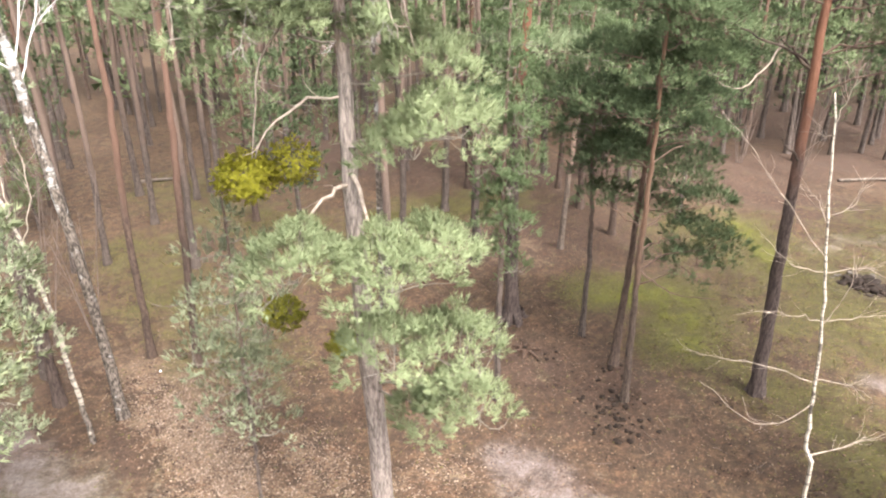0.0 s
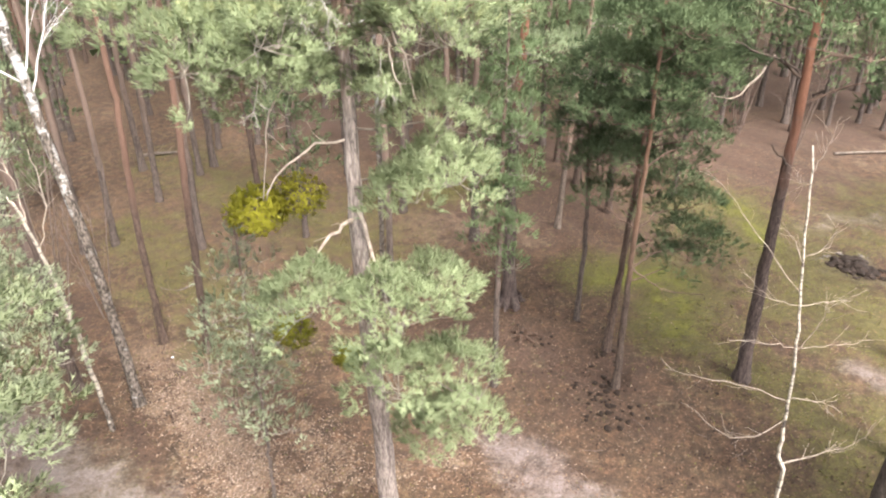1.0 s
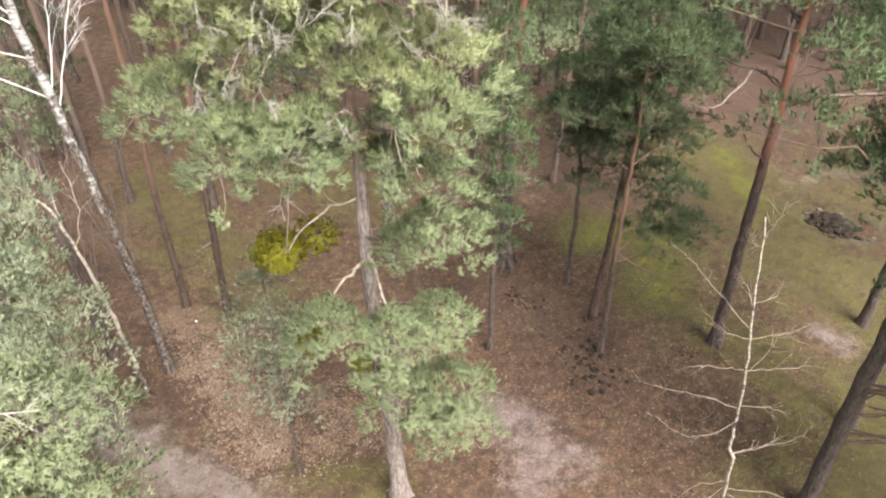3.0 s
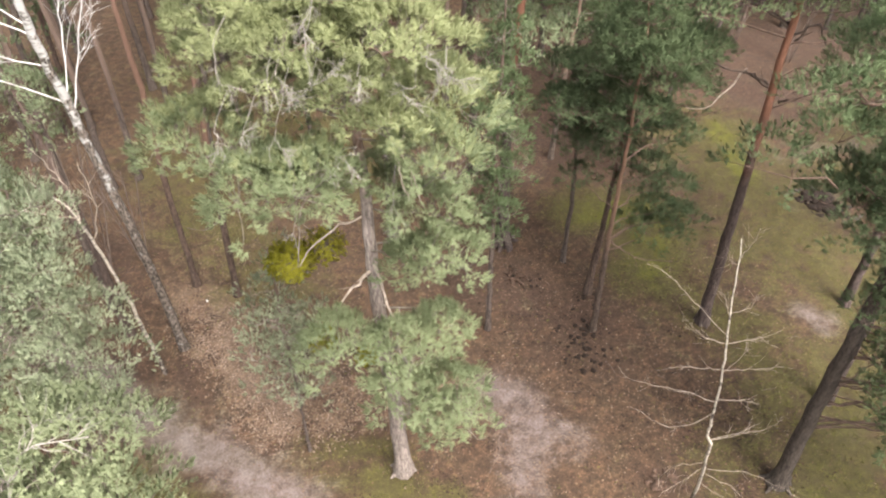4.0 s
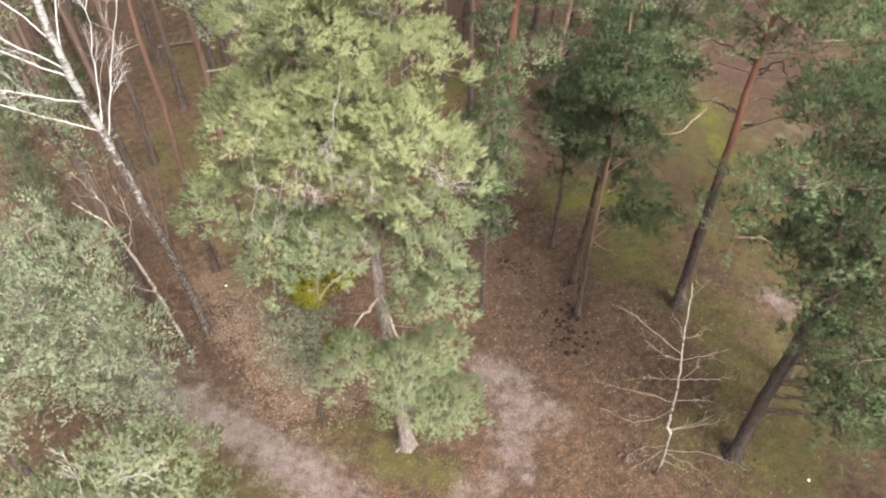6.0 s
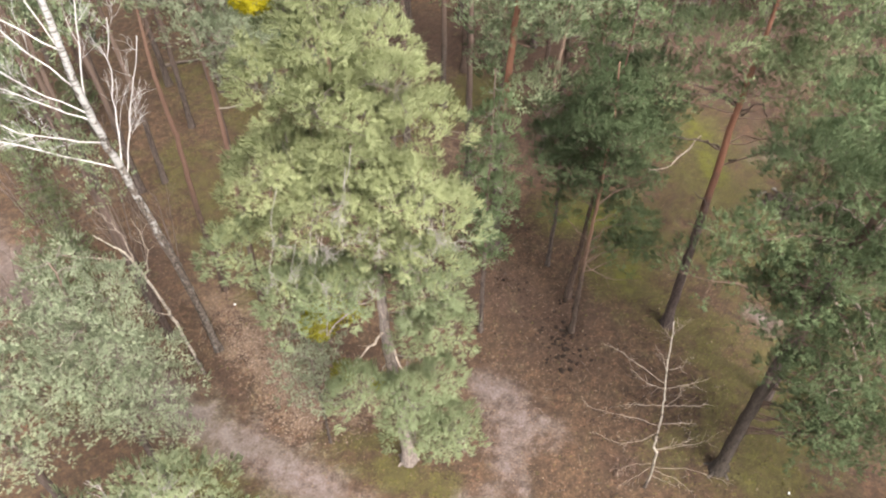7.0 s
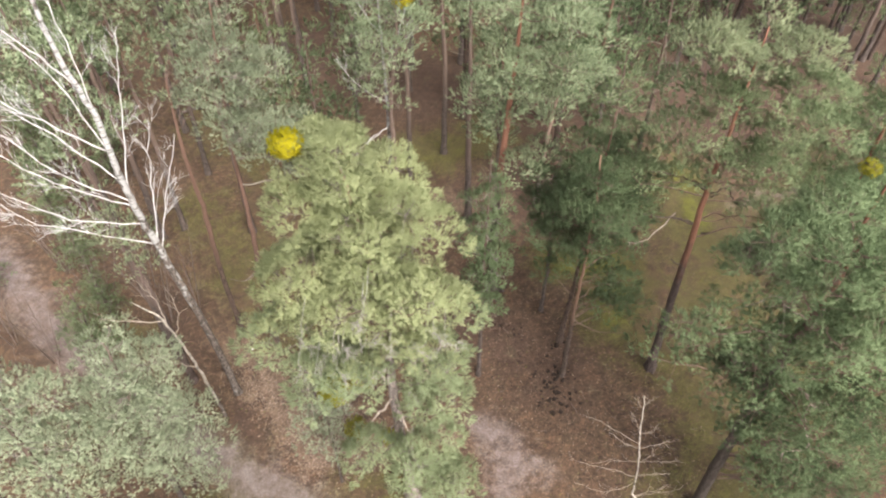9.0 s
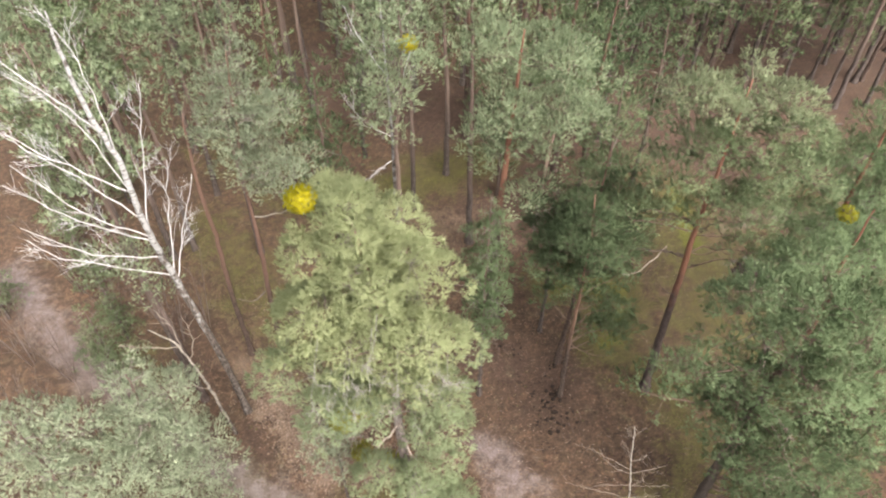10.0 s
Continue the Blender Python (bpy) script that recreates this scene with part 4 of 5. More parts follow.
THICKET = pine("small_pine", "low bushy young pine among bare shrubs", [(-16.6, 19.6, 0), (-16.5, 19.6, 3), (-16.5, 19.7, 6.2)], 0.06,
     [(1.5, 0, 0, 1.3, 1), (3.2, 0, 0, 1.3, 1), (5, 0, 0, 0.8, 0.8), (6.2, 0, 0, 0.3, 0.4)], 26, NEEDLE_MID, BARK_THIN, LIMB, 25, per=9, group="low young pines in the thicket")
for k, (x, y, size) in enumerate([(-17.4, 22.6, 0.7), (-19.6, 25.6, 0.8), (-22.2, 29.0, 0.95), (-24.0, 33.0, 1.1), (-20.6, 33.5, 0.9), (-27.0, 37.0, 1.2), (-24.5, 24.0, 0.9)]):
    copy_thing(THICKET, pose(x, y, 0, 0, 0, 67 * k) @ Matrix.Scale(size, 4))

# ---- bare trees ----
BIRCH_LOW = [
    [(-10.6, 18, 10.4), (-10, 18.7, 12.5), (-9.1, 19, 15)], [(-10.65, 18, 10.6), (-12.3, 17.2, 12), (-14.1, 17, 12.8), (-14.8, 17, 13.7)], [(-10.6, 18, 11), (-10.4, 18.8, 13.2), (-9.9, 19.2, 15.5)], [(-10.75, 17.9, 11.8), (-12.5, 17, 12.9), (-14.6, 16.8, 14.5)],
    [(-10.75, 17.9, 12.6), (-12.6, 17.3, 14.2), (-14.7, 17.2, 16.1)], [(-10.85, 17.8, 13), (-12.2, 17, 14.9), (-13.7, 16.8, 17.3)],
]
BIRCH_HIGH = [
    [(-10.8, 17.8, 13.4), (-10.2, 18.4, 16.6), (-9.6, 18.6, 19.1)], [(-10.8, 17.8, 13.8), (-12.3, 17.4, 16.4), (-13.9, 17.4, 18)], [(-10.8, 17.8, 14.6), (-11.2, 17.7, 17.2), (-11.8, 17.6, 18.9), (-13, 17.6, 20.1)], [(-10.8, 17.8, 15.2), (-12.7, 17.2, 17.4), (-14.6, 17.1, 19)],
    [(-10.8, 17.8, 16.2), (-10.9, 18.1, 18.3), (-11, 18.2, 20.3), (-11.5, 18.2, 21.9)], [(-11, 17.8, 17.8), (-12, 17.5, 19.6), (-13.2, 17.5, 21)],
]
bare_tree("birch", "tall leaning birch with white bark, bare of leaves", "birch tree",
          [(-9.95, 18.05, 0), (-10.2, 18.1, 4.9), (-10.7, 18.0, 10.4), (-10.85, 17.8, 13.6), (-10.8, 17.8, 16.5), (-11.1, 17.8, 18.8), (-11.1, 17.8, 20.9), (-11.0, 17.8, 22.0)], 0.148,
          BIRCH_LOW + BIRCH_HIGH,
          BIRCH_OLD, TWIG_PALE, 31, 0.023, 1.3, 2, 8, up=0.3, thin=0.0075, taper=0.65)
bare_tree("young_birch", "small leaning birch with peeling pale bark, bare", "birch tree",
          [(-10.3, 16.8, 0), (-10.5, 16.8, 3.0), (-10.7, 16.8, 5.2), (-11.1, 16.8, 7.5), (-11.4, 16.7, 8.2), (-11.9, 16.6, 8.9)], 0.062,
          [[(-10.6, 16.8, 4.2), (-11.6, 16.4, 5.0), (-12.8, 16.2, 5.2)], [(-10.9, 16.8, 6.3), (-10.5, 17.0, 7.8), (-10.6, 17.1, 9.2)], [(-11.1, 16.8, 7.4), (-12.2, 16.4, 8.0), (-13.2, 16.3, 8.2)],
           [(-11.0, 16.8, 6.9), (-11.3, 17.2, 8.4), (-11.9, 17.3, 9.6)]],
          BIRCH_YOUNG, DEAD, 32, 0.017, 0.9, 1, 8, thin=0.007, up=0.2, apart=True)
SAPLING_LOW = [
    [(7.44, 11.15, 1.98), (8.96, 11.6, -0.02)], [(7.32, 11.02, 2.7), (8.5, 10.95, 1.83), (9.33, 10.87, 0.68)], [(7.28, 10.98, 2.96), (8.77, 11.08, 2.49), (9.77, 11.18, 1.71), (10.85, 11.28, 0.78)], [(7.28, 10.98, 2.97), (6.64, 10.8, 2.5), (6.18, 10.63, 2.32)],
    [(7.22, 10.92, 3.36), (6.61, 11.07, 2.92), (6.28, 11.22, 2.18), (6.41, 11.37, 1.4)], [(6.95, 10.72, 4.7), (7.91, 10.68, 5.11), (8.35, 10.62, 5.46), (8.46, 10.58, 5.93)], [(6.94, 10.72, 4.74), (7.77, 10.87, 4.84), (8.16, 11.02, 4.94)], [(6.76, 10.7, 5.95), (6.19, 10.58, 5.62), (5.55, 10.47, 5.75), (4.47, 10.35, 6.67)],
    [(6.71, 10.68, 6.4), (5.75, 10.83, 6.69), (5.02, 10.98, 6.74), (4.36, 11.13, 6.84)], [(6.69, 10.68, 6.48), (7.6, 10.9, 6.16), (8.17, 11.13, 5.68)],
]
SAPLING_HIGH = [
    [(6.52, 10.61, 7.65), (6.73, 10.43, 8.48), (6.63, 10.26, 8.95)], [(6.51, 10.6, 7.73), (5.84, 10.53, 7.9), (5.12, 10.45, 8.04)], [(6.51, 10.6, 7.73), (7.26, 10.53, 7.86), (7.77, 10.45, 8.02)], [(6.35, 10.6, 8.65), (7.1, 10.75, 8.66), (7.43, 10.9, 8.54)],
    [(6.35, 10.6, 8.66), (5.86, 10.75, 8.73), (5.31, 10.9, 9.18)], [(6.3, 10.6, 8.93), (5.29, 10.48, 10.05), (4.68, 10.37, 10.83), (4.07, 10.25, 11.43)], [(6.2, 10.6, 9.51), (6.09, 10.83, 9.84), (6.01, 11.05, 9.95)], [(6.19, 10.61, 9.62), (6.52, 10.53, 9.93), (6.53, 10.46, 10.35)],
    [(6.03, 10.7, 10.95), (5.97, 10.85, 10.91), (5.93, 11, 10.92)], [(6.02, 10.71, 11.05), (6.04, 10.54, 11.62), (6.03, 10.36, 12.21)],
]
bare_tree("young_birch", "slender bare birch sapling with crooked stem in the clearing", "birch tree",
          [(7.75, 11.6, 0), (7.4, 11.1, 2.2), (7.05, 10.75, 4.4), (6.85, 10.7, 5.0), (6.75, 10.7, 6.1), (6.5, 10.6, 7.8), (6.2, 10.6, 9.5), (5.95, 10.75, 11.6)], 0.037,
          SAPLING_LOW + SAPLING_HIGH,
          BIRCH_YOUNG, DEAD_BROWN, 33, 0.0075, 0.5, 1, 9, thin=0.0026, up=0.1, apart=True)
bare_tree("birch", "thin distant birch with pale bark between pines", "birch tree", [(-2.4, 24.6, 0), (-2.3, 24.4, 10), (-2.3, 24.3, 14), (-2.4, 24.3, 19.5)], 0.1,
          [[(-2.3, 24.3, 12.5), (-3.3, 24.2, 13.3), (-4.2, 24.2, 14.6)], [(-2.3, 24.3, 14.6), (-1.7, 24.0, 15.6), (-1.3, 24.0, 17)], [(-2.35, 24.3, 15.6), (-3.2, 24.4, 17), (-3.8, 24.4, 18.6)], [(-2.3, 24.3, 11.2), (-3.0, 23.8, 11), (-3.7, 23.6, 10.4)]],
          BIRCH_OLD, TWIG_PALE, 34, 0.016, 0.9, 2, 6, thin=0.007)
pine("curved_pine", "pine with a curved pale trunk and drooping grey foliage", [(-2.0, 24.0, 0), (-2.1, 24.0, 9.9), (-2.1, 24.0, 12.5), (-1.7, 24.0, 16), (-1.7, 24.0, 19)], 0.12,
     [(12.5, -0.3, 0, 1.0, 0.3), (15, -0.5, 0, 1.7, 0.8), (17.5, -0.3, 0, 1.7, 1), (19, 0, 0, 0.7, 0.6)], 26, NEEDLE_GREY, BARK_THIN, LIMB, 35, gap=0.36, per=10, length=0.18, needle=0.11, width=0.013, blades=11, thin=0.12, flat=0.3)


# ---- mistletoe ----
def mistletoe(at, r, amount, seed, label, squash=0.8, mat=MISTLETOE):
    rng = np.random.default_rng(seed)
    at = np.array(at, float)
    ob = empty("mistletoe", at, label, "mistletoe", "mistletoe bushes")
    stems, leaves = Geo(), Geo()
    for k in range(60):
        w = unit(rng.normal(size=3) + (0, 0, 0.1))
        e = at + w * r * np.array((1, 1, squash)) * rng.uniform(0.6, 0.95)
        tube(stems, bend([at, (at + e) / 2 + rng.normal(size=3) * 0.05 * r, e], 4), (0.012, 0.009, 0.007, 0.005), 3)
    w = unit(rng.normal(size=(amount, 3)))
    c = at + w * np.array((1, 1, squash)) * r * rng.uniform(0.3, 1.12, (amount, 1)) ** 0.75
    tufts(leaves, c, w + (0, 0, 0.5), 0.065, 9, rng, 0.2)
    part("branchwork", stems, TWIG_BROWN, ob, origin=at, kind="stuff")
    part("leaves", leaves, mat, ob, origin=at)


mistletoe((-3.7, 12.95, 19.4), 0.41, 700, 41, "round yellow mistletoe bush near the top of a pine")
mistletoe((-3.55, 12.2, 9.8), 0.56, 1100, 42, "yellow-green mistletoe bush on a dead pine limb", mat=MISTLETOE_DULL)
mistletoe((-2.75, 12.5, 10.0), 0.5, 420, 43, "thin mistletoe bush beside a pine trunk", mat=MISTLETOE_DULL)
mistletoe((-3.15, 12.4, 6.9), 0.42, 400, 44, "olive mistletoe bush low in a pine", mat=MISTLETOE_OLIVE)
mistletoe((-2.05, 12.4, 6.2), 0.32, 300, 45, "small olive mistletoe bush against a pine trunk", mat=MISTLETOE_OLIVE)
mistletoe((-1.4, 23.9, 17.3), 0.4, 400, 46, "distant yellow mistletoe bush in a pine")
mistletoe((12.3, 15.2, 16.6), 0.3, 220, 47, "yellow mistletoe bush in a dense pine crown", mat=MISTLETOE_DULL)


# ---- the wood behind ----
def stand():
    """Pines behind, copied from a few kinds: tall bare-trunked ones and bushy low-crowned ones."""
    rng = np.random.default_rng(60)
    tall, bushy = [], []
    for k in range(4):
        h = 17.5 + k * 0.7
        tall.append(pine("forest_pine", "tall straight forest pine with a bare reddish trunk", [(0, 0, 0), (0.1, 0.1, 6), (-0.05 * k, 0.1, 12), (0.2, 0.1 * k, h)], 0.14 + 0.015 * k,
                         [(h - 7, 0, 0, 1.5, 0.4), (h - 5, 0.1, 0, 2.4, 1), (h - 2.4, 0, 0.1, 2.2, 1), (h, 0, 0, 0.6, 0.5)], 17, (NEEDLE_GREY, NEEDLE_GREY, NEEDLE_MID, NEEDLE_GREY)[k], BARK_THIN, LIMB_RED, 70 + k,
                         gap=0.5, per=7, length=0.28, needle=0.19, width=0.022, blades=9, group="pines of the wood behind", split=False, sides=8))
        h = 12.5 + k * 0.9
        bushy.append(pine("forest_pine", "dark bushy forest pine with low branches", [(0, 0, 0), (0.1, 0.0, 5), (0.05 * k, 0.1, 10), (-0.2, 0.1 * k, h)], 0.11 + 0.015 * k,
                          [(2.6 + 0.5 * k, 0, 0, 1.4, 0.6), (5.5, 0.1, 0, 2.1, 1), (9, 0, 0.1, 1.9, 1), (h, 0, 0, 0.4, 0.5)], 24, (NEEDLE_DARK, NEEDLE_MID)[k % 2], (BARK_THIN, BARK_RED)[k // 2], LIMB, 80 + k,
                          gap=0.5, per=7, length=0.28, needle=0.19, width=0.022, blades=9, group="pines of the wood behind", split=False, sides=8))
    for k, ob in enumerate(tall + bushy):
        ob.location = (-31 + 8.3 * k, 66 + (k * 5) % 7, 0)
    fixed = [(-15.3, 29.3), (-13.9, 37.8), (-15.0, 39.3), (-13.5, 39.2), (-14.1, 42.4), (-11.2, 29.0), (-19.7, 45.4), (-17.5, 38.7), (-18.9, 28.9), (-21.2, 30.9), (-16.4, 28.6), (-13.4, 20.3), (-3.0, 33.5), (-2.0, 32.8),
             (0.1, 36.2), (1.5, 29.8), (-9.7, 43.1), (-11.1, 43.9), (-8.6, 50.8), (29.2, 43.6), (31.5, 43.6), (16.3, 55.1)]
    for k, (x, y) in enumerate(fixed):
        copy_thing(tall[k % 4], pose(x, y, 0, 0, 0, k * 77))
    low = [(12.4, 34.9), (9.0, 29.5), (3.5, 34), (7.5, 36.5), (11, 40), (24, 29), (20.5, 22.5), (1.5, 40), (-6.5, 30), (-5.5, 38), (8.5, 33), (27, 33), (14.2, 46.5), (17.3, 45.2), (20.4, 46.6), (23.3, 45.4), (26.4, 46.8), (29.5, 45.6), (32.6, 47), (18.8, 48.6), (24.8, 49), (30.6, 49.4)]
    for k, (x, y) in enumerate(low):
        copy_thing(bushy[k % 4], pose(x, y, 0, 0, 0, k * 59) @ Matrix.Scale(0.9 + 0.25 * rng.random(), 4))
    deep = [(x + rng.uniform(-0.9, 0.9), y + rng.uniform(-0.9, 0.9)) for x0, x1, y0, y1 in ((20, 46, 47, 72), (-11, 8, 43, 56)) for x in np.arange(x0, x1, 4.2) for y in np.arange(y0, y1, 4.2)]
    for k, (x, y) in enumerate(deep):
        copy_thing(tall[k % 4], pose(x, y, 0, 0, 0, k * 77) @ Matrix.Scale(rng.uniform(0.95, 1.15), 4))
    placed = fixed + low + deep
    while len(placed) < 156:
        y = rng.uniform(34, 66)
        x = rng.uniform(-0.75, 0.75) * y
        if -9 < x < 2 and y < 40 or 12 < x < 28 and y < 46 or x < -9 and y < 56 and rng.random() < 0.65 or min((x - a) ** 2 + (y - b) ** 2 for a, b in placed) < 6.5:
            continue
        kinds = bushy if rng.random() < (0.6 if 0 < x < 18 else 0.25) else tall
        copy_thing(kinds[rng.integers(4)], pose(x, y, 0, 0, 0, rng.uniform(0, 360)) @ Matrix.Scale(rng.uniform(0.9, 1.1), 4))
        placed.append((x, y))


stand()


def far_woods():
    """The wood beyond and an added unseen ring, one mass of trunks and one of needles."""
    rng = np.random.default_rng(61)
    trunks, crown = Geo(), Geo()
    spots = []
    for k in range(290):
        y = 58 + 110 * rng.random() ** 1.3
        spots.append((rng.uniform(-0.8, 0.8) * y, y))
    # Unseen trees round and behind the camera, added to shade the ground from the sky.
    for k in range(64):
        a, r = rng.uniform(1.15, 5.13), rng.uniform(17, 45)
        spots.append((r * math.sin(a), r * math.cos(a)))
    k = 0
    for x, y in spots:
        h = rng.uniform(14, 19)
        tube(trunks, [(x, y, -0.1), (x + rng.normal() * 0.2, y, h * 0.5), (x + rng.normal() * 0.3, y, h)], (0.16, 0.12, 0.03), 5)
        near = k > 289
        k += 1
        n = 330 if near else 60
        z = h - rng.random(n) ** 1.2 * (12.5 if x < 0 else 13)
        r = 1.9 * np.sqrt(rng.random(n)) * np.clip((h - z) / 3, 0.2, 1)
        a = rng.uniform(0, 6.28, n)
        c = np.stack([x + r * np.cos(a), y + r * np.sin(a), z], -1)
        tufts(crown, c, np.stack([np.cos(a) * 0.4, np.sin(a) * 0.4, np.ones(n)], -1), 0.4 if near else 0.95, 4, rng, 0.2 if near else 0.27)
    part("far_trunks", trunks, BARK_THIN, None, "massed brown trunks of the far pine wood and of an unseen ring added for shade", category="woods", kind="stuff")
    part("far_woods", crown, NEEDLE_MID, None, "massed green crowns of the far pine wood and of an unseen ring added for shade", category="woods", kind="stuff")


far_woods()


# ---- brushwood ----
def brushwood():
    kinds = []
    for k in range(4):
        rng = np.random.default_rng(90 + k)
        ob = empty("bare_shrub", (0, 0, 0), "bare grey-brown deciduous shrub with fine twigs", "shrub", "bare shrubs")
        for j in range(5):
            a = j * 1.3 + k
            h = rng.uniform(3.5, 6.0)
            p = bend([(0.15 * math.cos(a), 0.15 * math.sin(a), -0.1), (0.6 * math.cos(a), 0.6 * math.sin(a), h * 0.5), (1.1 * math.cos(a), 1.1 * math.sin(a), h)], 14)
            g = tube(Geo(), p, np.linspace(0.03, 0.008, 14), 5)
            twigging(g, p, 1.3, rng, 2, 0.4, 0.009, 5, 0.004)
            part("stem", g, TWIG_BROWN, ob)
        kinds.append(ob)
    rng = np.random.default_rng(95)
    spots = [(-14.5, 22.5), (-18, 23.5), (-19.5, 20), (-21, 26), (-17, 16.5), (-22, 21), (-13.2, 23.3), (-16, 24.8), (-20, 16), (16.5, 44), (19.5, 45), (22, 42), (14, 46)]
    for k, (x, y) in enumerate(spots):
        m = pose(x, y, 0, 0, 0, rng.uniform(0, 360)) @ Matrix.Scale(rng.uniform(0.8, 1.3), 4)
        if k < 4:
            kinds[k].matrix_basis = m
        else:
            copy_thing(kinds[k % 4], pose(x, y, 0, 0, 0, rng.uniform(0, 360)))


brushwood()


# ---- on the floor ----
def strew(name, x, y, small, large, rng, mat, label):
    n = len(x)
    c = np.stack([x, y, swell(x, y) + rng.uniform(0.008, 0.03, n)], -1)
    a, s = rng.uniform(0, 6.28, n), rng.uniform(small, large, n)
    u = np.stack([np.cos(a), np.sin(a), rng.normal(size=n) * 0.3], -1) * s[:, None]
    w = np.stack([-np.sin(a), np.cos(a), rng.normal(size=n) * 0.3], -1) * s[:, None] * 0.6
    v = np.stack([c - u, c - w, c + u, c + w], 1).reshape(-1, 3)
    part(name, Geo().add(v, np.arange(len(v)).reshape(-1, 4)), mat, None, label, smooth=False, category="leaves", kind="stuff")


def floor_cover():
    rng = np.random.default_rng(50)
    n = 62000
    x, y = rng.uniform(-22, 22, n), rng.uniform(7, 42, n)
    keep = (np.abs(x) < 0.72 * y + 4) & (rng.random(n) > 0.85 * cover(SAND, x, y)) & (rng.random(n) > 0.9 * cover(MOSS, x, y))
    x, y = x[keep], y[keep]
    strew("leaf_litter", x, y, 0.02, 0.045, rng, LITTER, "dry brown leaves strewn over the forest floor")
    n = 900
    x, y = rng.uniform(-13, 13, n), rng.uniform(9, 28, n)
    keep = rng.random(n) > np.maximum(cover(SAND, x, y), 0.6 * cover(MOSS, x, y))
    size = rng.integers(4, 26, keep.sum())
    x, y = np.repeat(x[keep], size), np.repeat(y[keep], size)
    strew("damp_leaves", x + rng.normal(size=len(x)) * 0.22, y + rng.normal(size=len(x)) * 0.16, 0.025, 0.055, rng, DARK_LEAF, "dark damp rotting leaves lying in patches")
    n = 26000
    x, y = rng.uniform(-11, 14, n), rng.uniform(9, 27, n)
    keep = rng.random(n) < np.maximum(cover(BRIGHT, x, y), 0.05 * (1 - cover(SAND, x, y)))
    xb, yb = rng.uniform(-11, 1.5, 30000), rng.uniform(13, 20.5, 30000)
    kb = rng.random(30000) < cover(BRIGHT, xb, yb) ** 1.5
    x, y = np.concatenate([x[keep], xb[kb]]), np.concatenate([y[keep], yb[kb]])
    strew("dry_leaves", x, y, 0.018, 0.042, rng, PALE_LEAF, "pale curled dry leaves lying beside the track")
    n = 60000
    x, y = rng.uniform(-16, 24, n), rng.uniform(8, 36, n)
    keep = rng.random(n) < np.maximum(cover(MOSS, x, y), 0.05) * (1 - cover(SAND, x, y))
    x, y = x[keep], y[keep]
    c = np.stack([x, y, swell(x, y)], -1)
    g = tufts(Geo(), c, np.stack([rng.normal(size=len(x)) * 0.3, rng.normal(size=len(x)) * 0.3, np.ones(len(x))], -1), 0.09, 4, rng, 0.1, 0.6)
    part("grass", g, GRASS, None, "short yellow-green grass and moss in the clearing", category="grass", kind="stuff")
    g = Geo()
    for k in range(150):
        x, y = rng.uniform(-14, 16), rng.uniform(9, 32)
        a, s = rng.uniform(0, 6.28), rng.uniform(0.15, 0.7)
        z = float(swell(np.array(x), np.array(y))) + 0.02
        d = np.array((math.cos(a), math.sin(a), 0)) * s
        p = np.array((x, y, z))
        tube(g, bend([p - d / 2, p + rng.normal(size=3) * (0.08 * s, 0.08 * s, 0.01), p + d / 2], 5), (0.006, 0.008, 0.008, 0.006, 0.003), 4)
    part("fallen_twigs", g, TWIG_BROWN, None, "dry fallen twigs on the forest floor", category="twigs", kind="stuff")


floor_cover()


def floor_z(x, y):
    return float(swell(np.array(x), np.array(y)))


def fire_pit():
    rng = np.random.default_rng(51)
    at = np.array((18.2, 26.9, floor_z(18.2, 26.9)))
    ob = empty("fire_pit", at, "round fire pit with a dark heap of charred debris", "fire pit")
    for k in range(70):
        a, r = rng.uniform(0, 6.28), 1.15 * math.sqrt(rng.random())
        part("charred_chunk", clod(Geo(), at + (r * math.cos(a), r * math.sin(a), 0.28 * (1 - r / 1.3)), rng.uniform(0.1, 0.24), rng), CHAR, ob, smooth=False, origin=at)
    for k in range(26):
        a = k * 6.2832 / 26 + rng.normal() * 0.05
        part("stone", clod(Geo(), at + (1.5 * math.cos(a) + rng.normal() * 0.08, 1.5 * math.sin(a) + rng.normal() * 0.08, 0.02), rng.uniform(0.06, 0.13), rng), STONE, ob, origin=at)


fire_pit()


def stump():
    rng = np.random.default_rng(52)
    at = np.array((2.95, 21.9, floor_z(2.95, 21.9)))
    ob = empty("tree_stump", at, "low rotten stump with splayed roots", "stump")
    part("stump", tube(Geo(), [at + (0, 0, -0.1), at + (0, 0, 0.06), at + (0.01, 0, 0.14), at + (0.02, 0, 0.16)], (0.24, 0.17, 0.13, 0.1), 12, 0.1, rng), DARK_WOOD, ob, origin=at)
    for k in range(9):
        a = k * 0.7 + rng.uniform(-0.2, 0.2)
        w, h = np.array((math.cos(a), math.sin(a), 0)), rng.uniform(0.18, 0.46)
        part("splinter", tube(Geo(), bend([at + w * 0.16 + (0, 0, -0.05), at + w * 0.17 + (0, 0, h * 0.5), at + w * rng.uniform(0.14, 0.26) + (0, 0, h)], 5), (0.075, 0.07, 0.055, 0.035, 0.01), 5, 0.15, rng), ROTTEN, ob, origin=at, smooth=False)
    for k in range(6):
        a = k * 1.05 + 0.3
        w = np.array((math.cos(a), math.sin(a), 0))
        part("root", tube(Geo(), bend([at + w * 0.1 + (0, 0, 0.12), at + w * 0.4 + (0, 0, 0.06), at + w * 0.65 + (0, 0, -0.05)], 6), np.linspace(0.08, 0.03, 6), 6), ROTTEN, ob, origin=at)


stump()


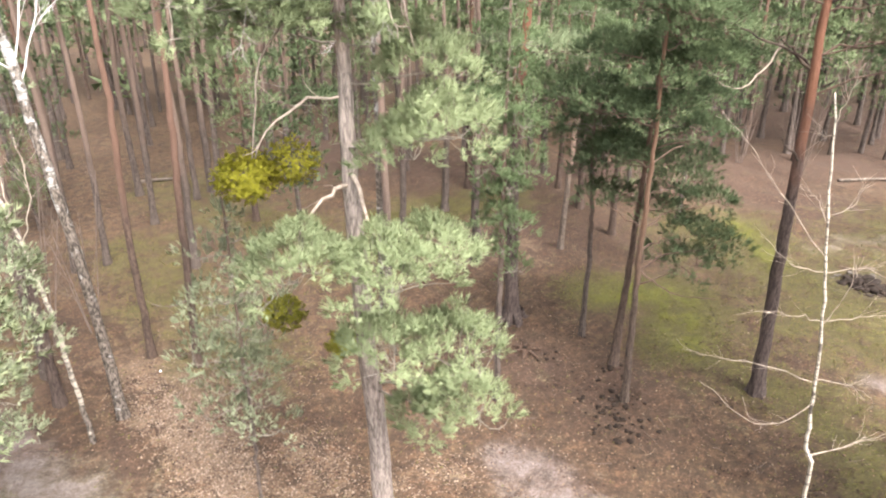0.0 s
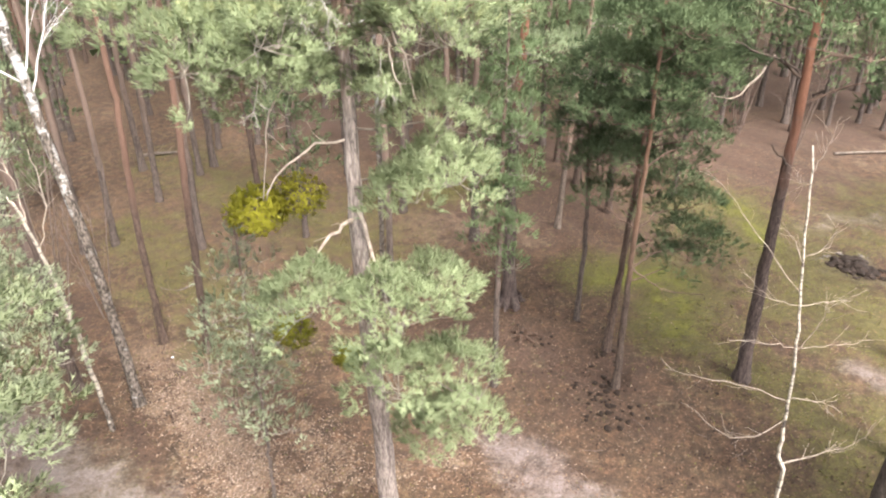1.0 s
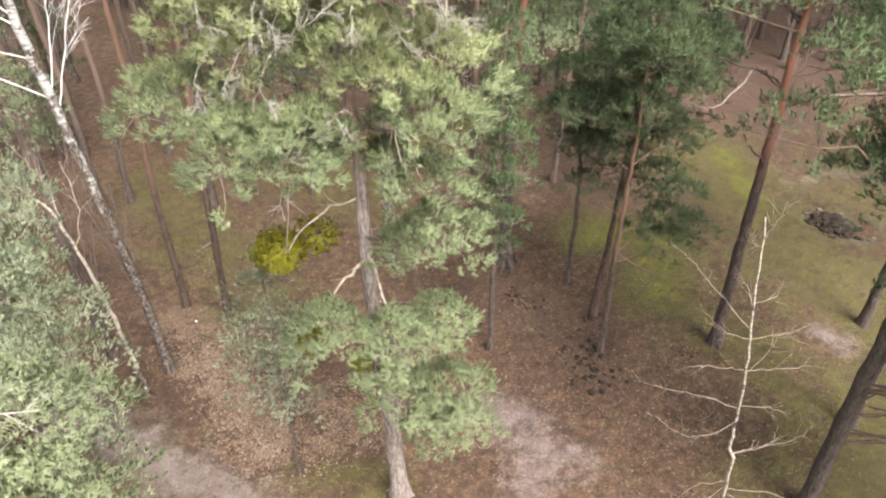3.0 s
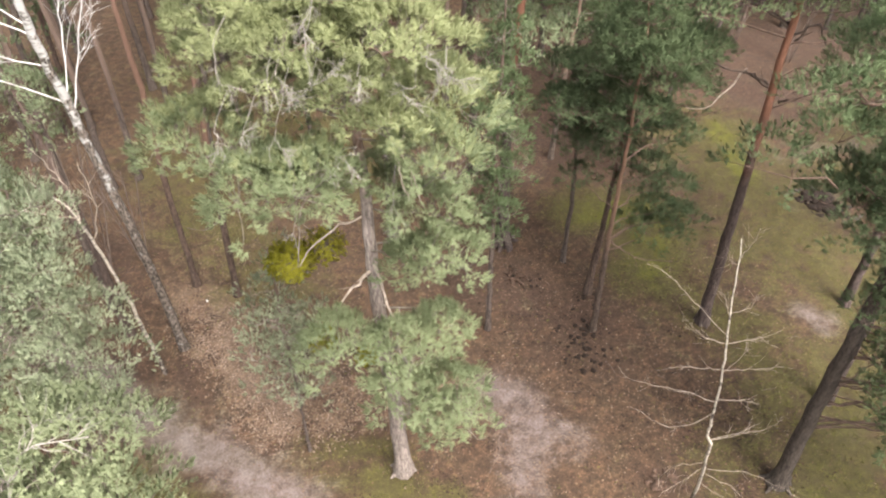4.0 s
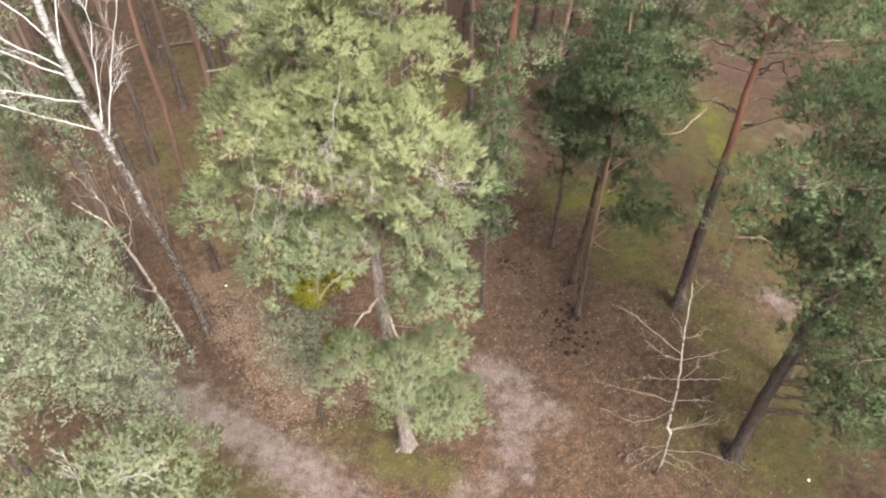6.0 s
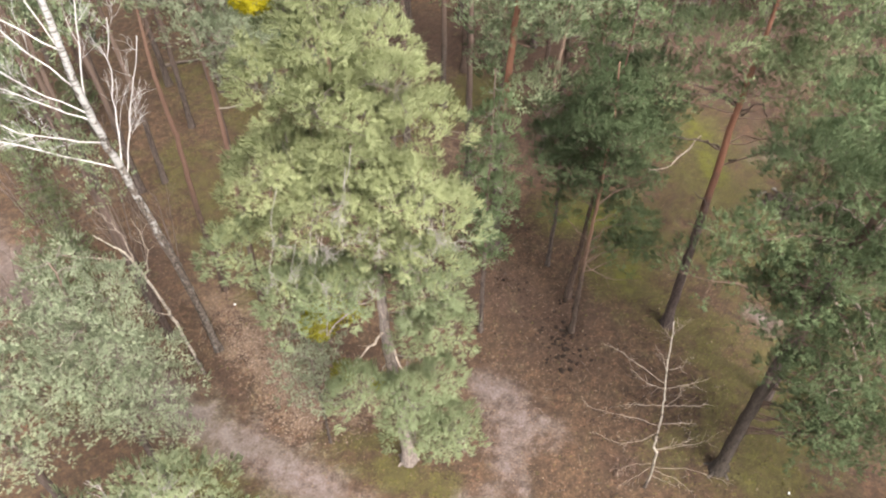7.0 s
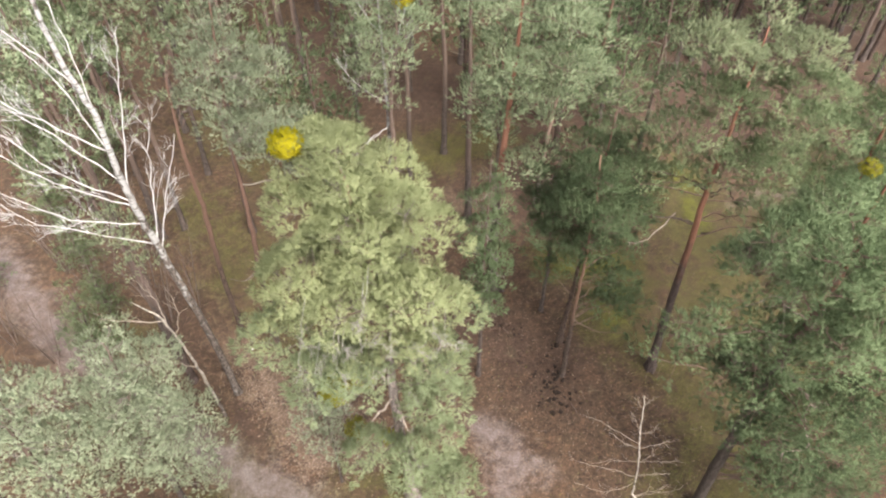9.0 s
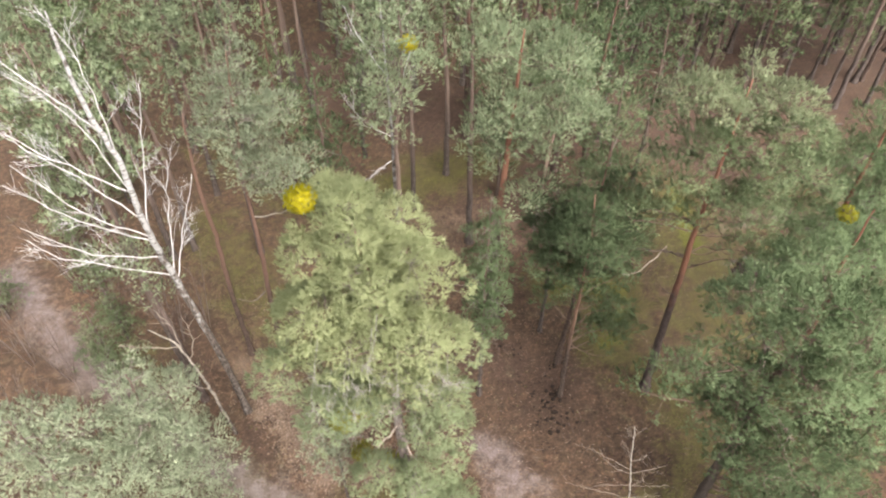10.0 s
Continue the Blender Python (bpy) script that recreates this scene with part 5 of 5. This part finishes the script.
def rotten_mound():
    rng = np.random.default_rng(57)
    at = np.array((7.0, 12.4, floor_z(7.0, 12.4)))
    ob = empty("rotten_stump", at, "crumbled brown rotten stump under a birch sapling", "stump")
    for k in range(14):
        a, r = rng.uniform(0, 6.28), 0.42 * math.sqrt(rng.random())
        part("wood_chunk", clod(Geo(), at + (1.3 * r * math.cos(a), r * math.sin(a), 0.05), rng.uniform(0.07, 0.17), rng, 0.55), ROTTEN, ob, smooth=False, origin=at)


rotten_mound()


def bark_scraps():
    rng = np.random.default_rng(53)
    for k in range(120):
        cx, cy, sx, sy, big = ((5.2, 18.65, 0.45, 0.6, 0.75), (5.55, 18.5, 0.35, 0.9, 0.9), (5.4, 17.8, 0.6, 0.45, 0.75), (5.75, 20.5, 0.45, 0.25, 0.8), (3.3, 21.6, 0.6, 0.5, 0.7), (5.0, 18.8, 1.9, 1.7, 0.5))[(0, 1, 1, 2, 3, 5, 5, 4)[k % 8]]
        x, y = cx + rng.normal() * sx, cy + rng.normal() * sy
        at = np.array((x, y, floor_z(x, y) + 0.03))
        ob = part("bark_scrap", clod(Geo(), at, rng.uniform(0.04, 0.13) * big, rng, 0.5), DARK_WOOD, None, "dark damp piece of rotten bark on the ground", category="bark", origin=at, smooth=False)
        tagged(ob, group="dark bark scraps")
    for x, y, s in ((-9.75, 20.65, 0.045), (13.2, 11.3, 0.05)):
        at = np.array((x, y, floor_z(x, y) + 0.04))
        part("white_scrap", clod(Geo(), at, s, rng, 0.5), PAPER, None, "crumpled white scrap lying on the forest floor", category="litter", origin=at)


bark_scraps()


def log(a, b, r, seed, label):
    rng = np.random.default_rng(seed)
    a, b = np.array(a, float), np.array(b, float)
    at = (a + b) / 2
    ob = empty("fallen_log", at, label, "log", "fallen logs")
    p = bend([a, at + rng.normal(size=3) * (0.15, 0.15, 0.02), b], 14)
    part("log", tube(Geo(), p, np.linspace(r, r * 0.6, 14), 9, 0.05, rng), LIMB_DARK, ob, origin=at)
    g = Geo()
    twigging(g, p, 0.9, rng, 1, 0.1, 0.02, 4)
    part("broken_branch", g, TWIG_BROWN, ob, origin=at)


log((24.0, 41, 0.1), (29, 41.4, 0.12), 0.1, 54, "dark fallen trunk lying on open ground")
log((-10.4, 25.9, 0.05), (-11.8, 25.3, 0.05), 0.05, 55, "thin fallen trunk among leaf litter")
log((-18.5, 40.5, 0.1), (-16.2, 41.4, 0.1), 0.13, 56, "dark fallen trunk in the far wood")
